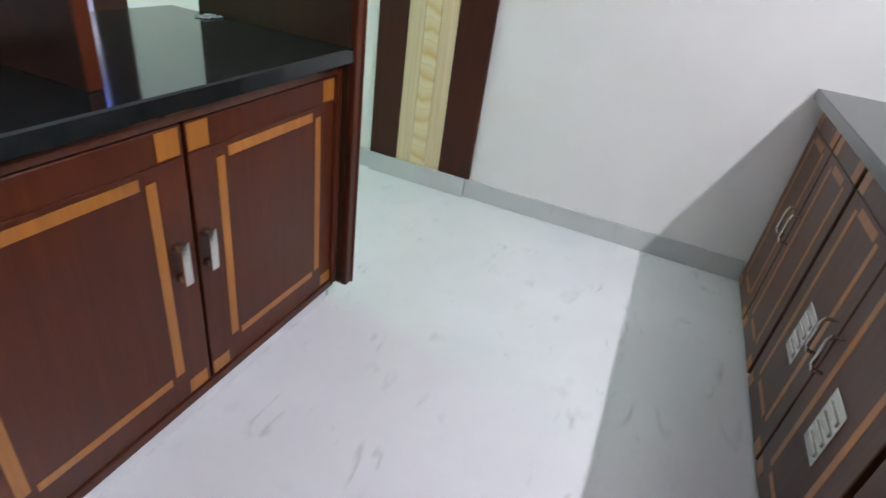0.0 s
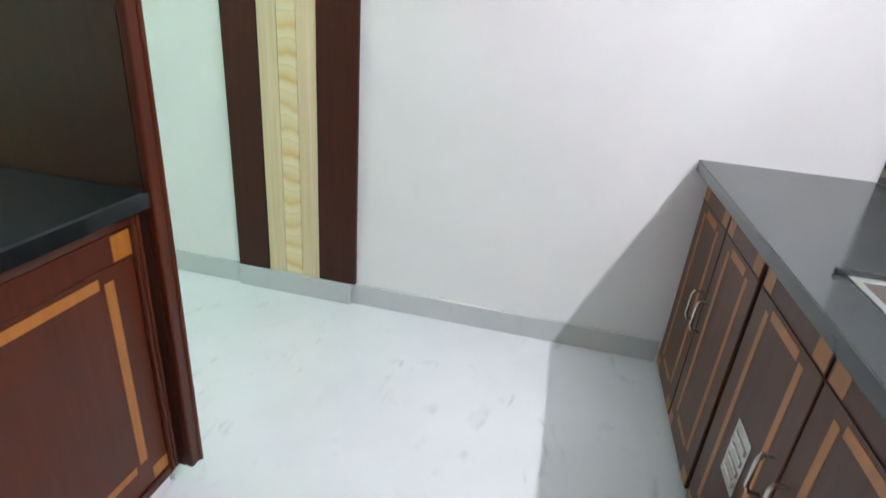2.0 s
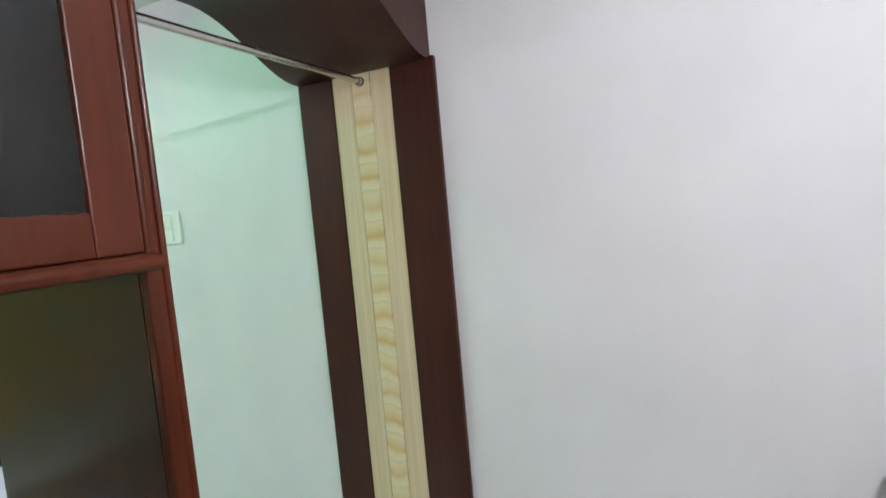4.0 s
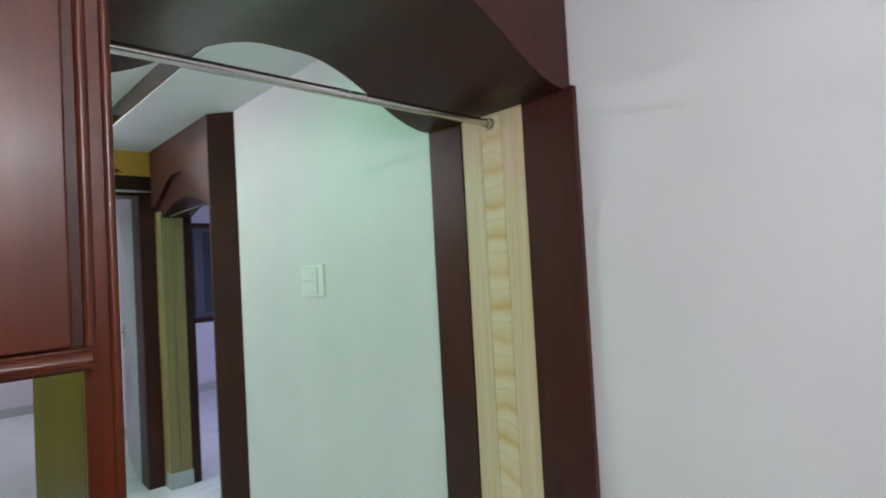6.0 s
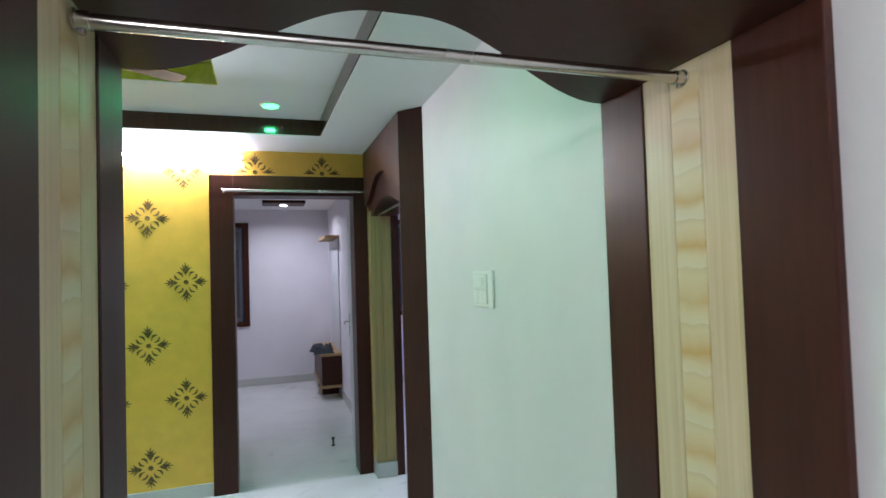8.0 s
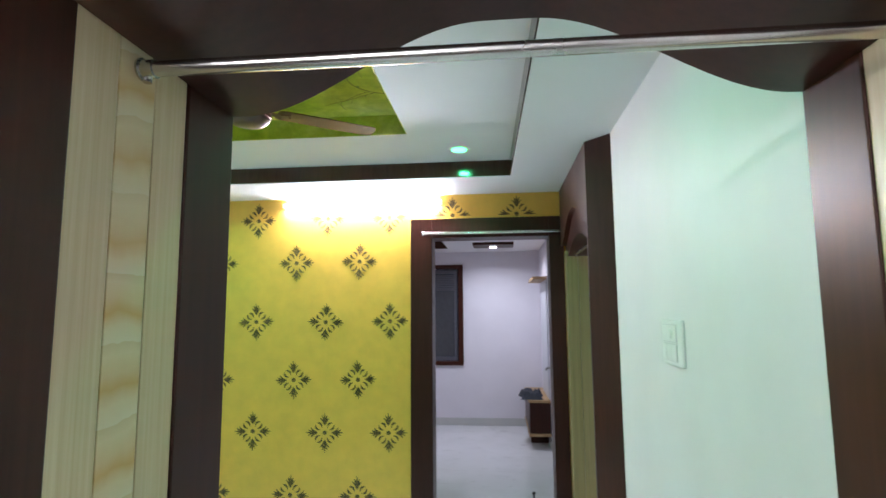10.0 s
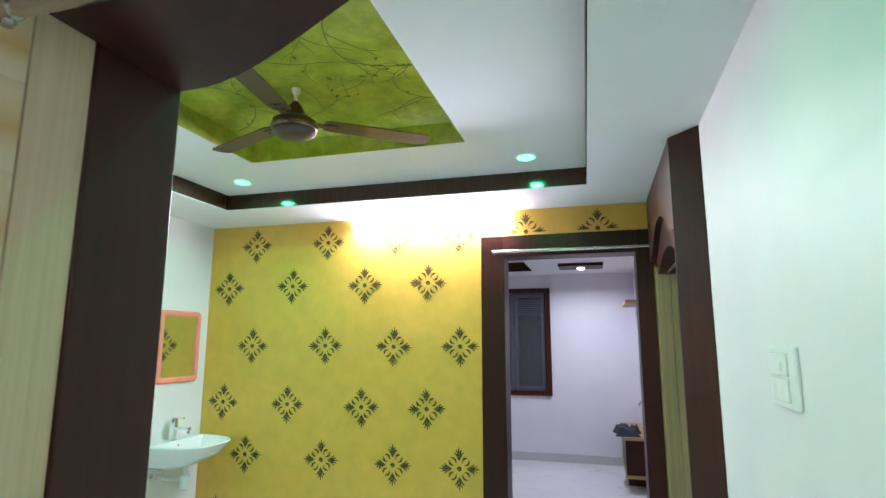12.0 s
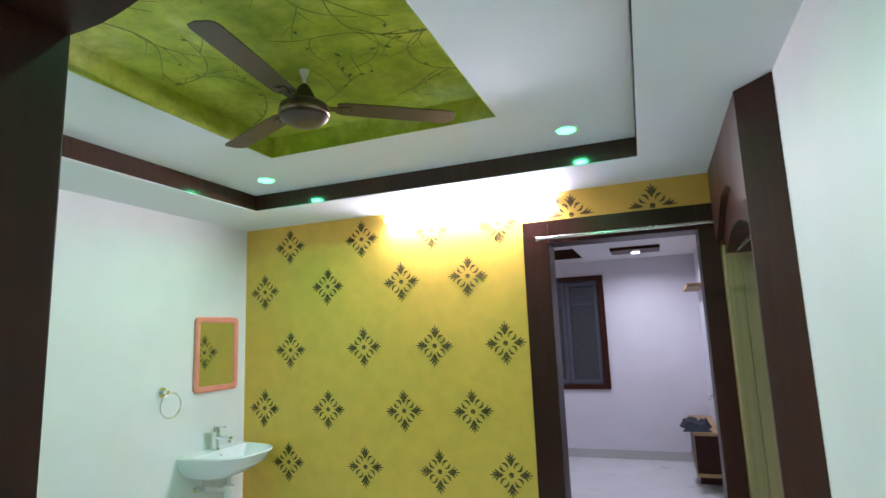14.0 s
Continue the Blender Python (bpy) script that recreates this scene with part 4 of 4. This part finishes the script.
part("bowl", bm, SINKSTEEL, sink)
boxes("upstand", BLACK, sink, (SX1 + 0.014, SX1 + 0.026, -1.77, -1.385, 0.8524, 0.865), bevel=0.003, label="black edge strip")

splash = thing("backsplash", "brown-grey glazed tiles above the grey worktop", "wall tiles", kind="structure")
bm = bmesh.new()
box(bm, -0.148, 0.148, 0.0, 0.007, 0.0, 0.198, 0.002)
tile_mesh = mesh_of("tile", bm, SPLASH, False)
for i in range(11):
    for j in range(3):
        tile = new("tile", tile_mesh)
        tile.parent = splash
        tile.matrix_local = pose(-0.152 - 0.3 * i, -1.869, 0.854 + 0.2 * j)


# ---- bedroom seen through the door ----
window = thing("window_1", "dark-framed bedroom window, shut, dark outside", "window", kind="structure")
boxes("casing", LAMINATE, window, (-1.12, -1.052, 7.222, 7.249, 0.812, 2.22), bevel=0.002)
boxes("casing", LAMINATE, window, (-2.0, -1.942, 7.222, 7.249, 0.812, 2.22), bevel=0.002)
boxes("casing", LAMINATE, window, (-1.942, -1.1205, 7.222, 7.249, 0.812, 0.872), bevel=0.002)
boxes("casing", LAMINATE, window, (-1.942, -1.1205, 7.222, 7.249, 2.160, 2.22), bevel=0.002)
for a, b in ((-1.941, -1.540), (-1.535, -1.131)):
    sash = boxes("sash", NETTING, window, (a, a + 0.05, 7.27, 7.30, 0.875, 2.158), (b - 0.05, b, 7.27, 7.30, 0.875, 2.158),
                 (a + 0.0505, b - 0.0505, 7.27, 7.30, 0.875, 0.93), (a + 0.0505, b - 0.0505, 7.27, 7.30, 2.10, 2.158), bevel=0.002, label="grey metal sash")
    boxes("pane", PANE, sash, (a + 0.051, b - 0.051, 7.283, 7.288, 0.931, 2.099))
    for i in range(9):
        z = 1.86 + i * 0.025
        boxes("louvre", NETTING, sash, (a + 0.052, b - 0.052, 7.274, 7.280, z, z + 0.013))

unit = thing("tv_unit", "low dark cabinet with light plywood edges against the bedroom wall", "cabinet")
boxes("body", LAMINATE, unit, (-0.222, 0.019, 6.05, 7.10, 0.16, 0.505), bevel=0.002)
boxes("top_board", PLY, unit, (-0.232, 0.019, 6.03, 7.12, 0.506, 0.535), bevel=0.002)
boxes("base_board", PLY, unit, (-0.232, 0.019, 6.03, 7.12, 0.128, 0.159), bevel=0.002)
boxes("back_panel", DOORWHITE, unit, (0.005, 0.019, 6.1, 6.9, 0.536, 1.93), bevel=0.002, label="white back panel")
boxes("bracket", LAMINATE, unit, (-0.20, 0.019, 6.3, 6.33, 0.0, 0.127))
boxes("bracket", LAMINATE, unit, (-0.20, 0.019, 6.8, 6.83, 0.0, 0.127))
shelf = thing("wall_shelf", "light plywood wall shelf above a white panel", "shelf")
boxes("board", PLY, shelf, (-0.15, 0.019, 6.05, 6.95, 1.931, 1.965), bevel=0.002)

cloth = thing("folded_cloth", "dark blue crumpled cloth lying on the low cabinet", "cloth")
bm = bmesh.new()
bmesh.ops.create_grid(bm, x_segments=22, y_segments=22, size=0.5)
for v in bm.verts:
    x, y = v.co.x, v.co.y
    edge = min(1.0, (0.5 - max(abs(x), abs(y))) * 9)
    h = 0.02 + 0.075 * max(0, edge) * (0.55 + 0.45 * noise.noise(Vector((x * 5, y * 4, 2)))) + 0.016 * noise.noise(Vector((x * 13, y * 13, 5)))
    v.co = Vector((-0.19 + x * 0.25 * (1 + 0.2 * math.sin(7 * y)), 6.28 + y * 0.44, 0.536 + max(0.002, h * max(0.1, edge + 0.1))))
geom = bmesh.ops.extrude_face_region(bm, geom=list(bm.faces))
for v in geom["geom"]:
    if isinstance(v, bmesh.types.BMVert):
        v.co.z = 0.536
part("fabric", bm, CLOTH, cloth)

ceil_panel = thing("ceiling_panel_light", "brown ceiling panel with a lit white downlight", "ceiling light")
boxes("panel", LAMINATE, ceil_panel, (-0.86, -0.36, 6.15, 6.5, 2.365, 2.399), bevel=0.004)
bm = bmesh.new()
lathe(bm, [(0.04, -0.008), (0.045, -0.002), (0.045, 0.0)], (-0.61, 6.40, 2.365), 24)
part("lens", bm, WHITE_L, ceil_panel, "lit white lens")
area_lamp("lamp", pose(-0.61, 6.40, 2.350), 0.09, 0.09, BED, (0.85, 0.88, 1.0), 160)
# added fill lights with no fixture: bedroom's west half, then the side room
area_lamp("lamp", pose(-2.4, 5.5, 2.50), 0.5, 0.5, BED, (0.85, 0.88, 1.0), 170)
area_lamp("lamp", pose(1.6, 4.0, 2.58), 0.4, 0.4, BED * 2.2, (0.82, 0.85, 1.0), 170)

# side room lamps
downlight("blue_downlight", 1.35, 4.47, 2.6, BLUE_L, 5.0, (0.06, 0.14, 1.0), "blue recessed ceiling downlight, lit, in the side room", "side room lamps")
bulb = thing("wall_lamp", "lit white bulb lamp high on the side room wall", "wall lamp", "side room lamps")
bm = bmesh.new()
tube(bm, (2.78, 6.599, 2.44), (2.78, 6.575, 2.44), 0.045, 20)
part("base", bm, PLASTIC, bulb)
bm = bmesh.new()
tube(bm, (2.78, 6.575, 2.44), (2.78, 6.540, 2.44), 0.018, 14)
part("holder", bm, PLASTIC, bulb)
bm = bmesh.new()
bmesh.ops.create_uvsphere(bm, u_segments=20, v_segments=12, radius=0.04, matrix=Matrix.Translation((2.78, 6.505, 2.44)) @ Matrix.Diagonal((1, 1.2, 1, 1)))
part("bulb", bm, BULB, bulb, "lit white glass bulb")

# side room window
window2 = thing("window_2", "dark-framed side room window, dark outside", "window", kind="structure")
boxes("casing", LAMINATE, window2, (0.56, 0.62, 6.575, 6.599, 0.90, 2.20), bevel=0.002)
boxes("casing", LAMINATE, window2, (1.90, 1.96, 6.575, 6.599, 0.90, 2.20), bevel=0.002)
boxes("casing", LAMINATE, window2, (0.62, 1.90, 6.575, 6.599, 0.90, 0.96), bevel=0.002)
boxes("casing", LAMINATE, window2, (0.62, 1.90, 6.575, 6.599, 2.14, 2.20), bevel=0.002)
for a, b in ((0.621, 1.258), (1.262, 1.899)):
    sash = boxes("sash", NETTING, window2, (a, a + 0.05, 6.62, 6.65, 0.955, 2.145), (b - 0.05, b, 6.62, 6.65, 0.955, 2.145),
                 (a + 0.0505, b - 0.0505, 6.62, 6.65, 0.955, 1.01), (a + 0.0505, b - 0.0505, 6.62, 6.65, 2.09, 2.145), bevel=0.002)
    boxes("pane", PANE, sash, (a + 0.051, b - 0.051, 6.633, 6.638, 1.011, 2.089))
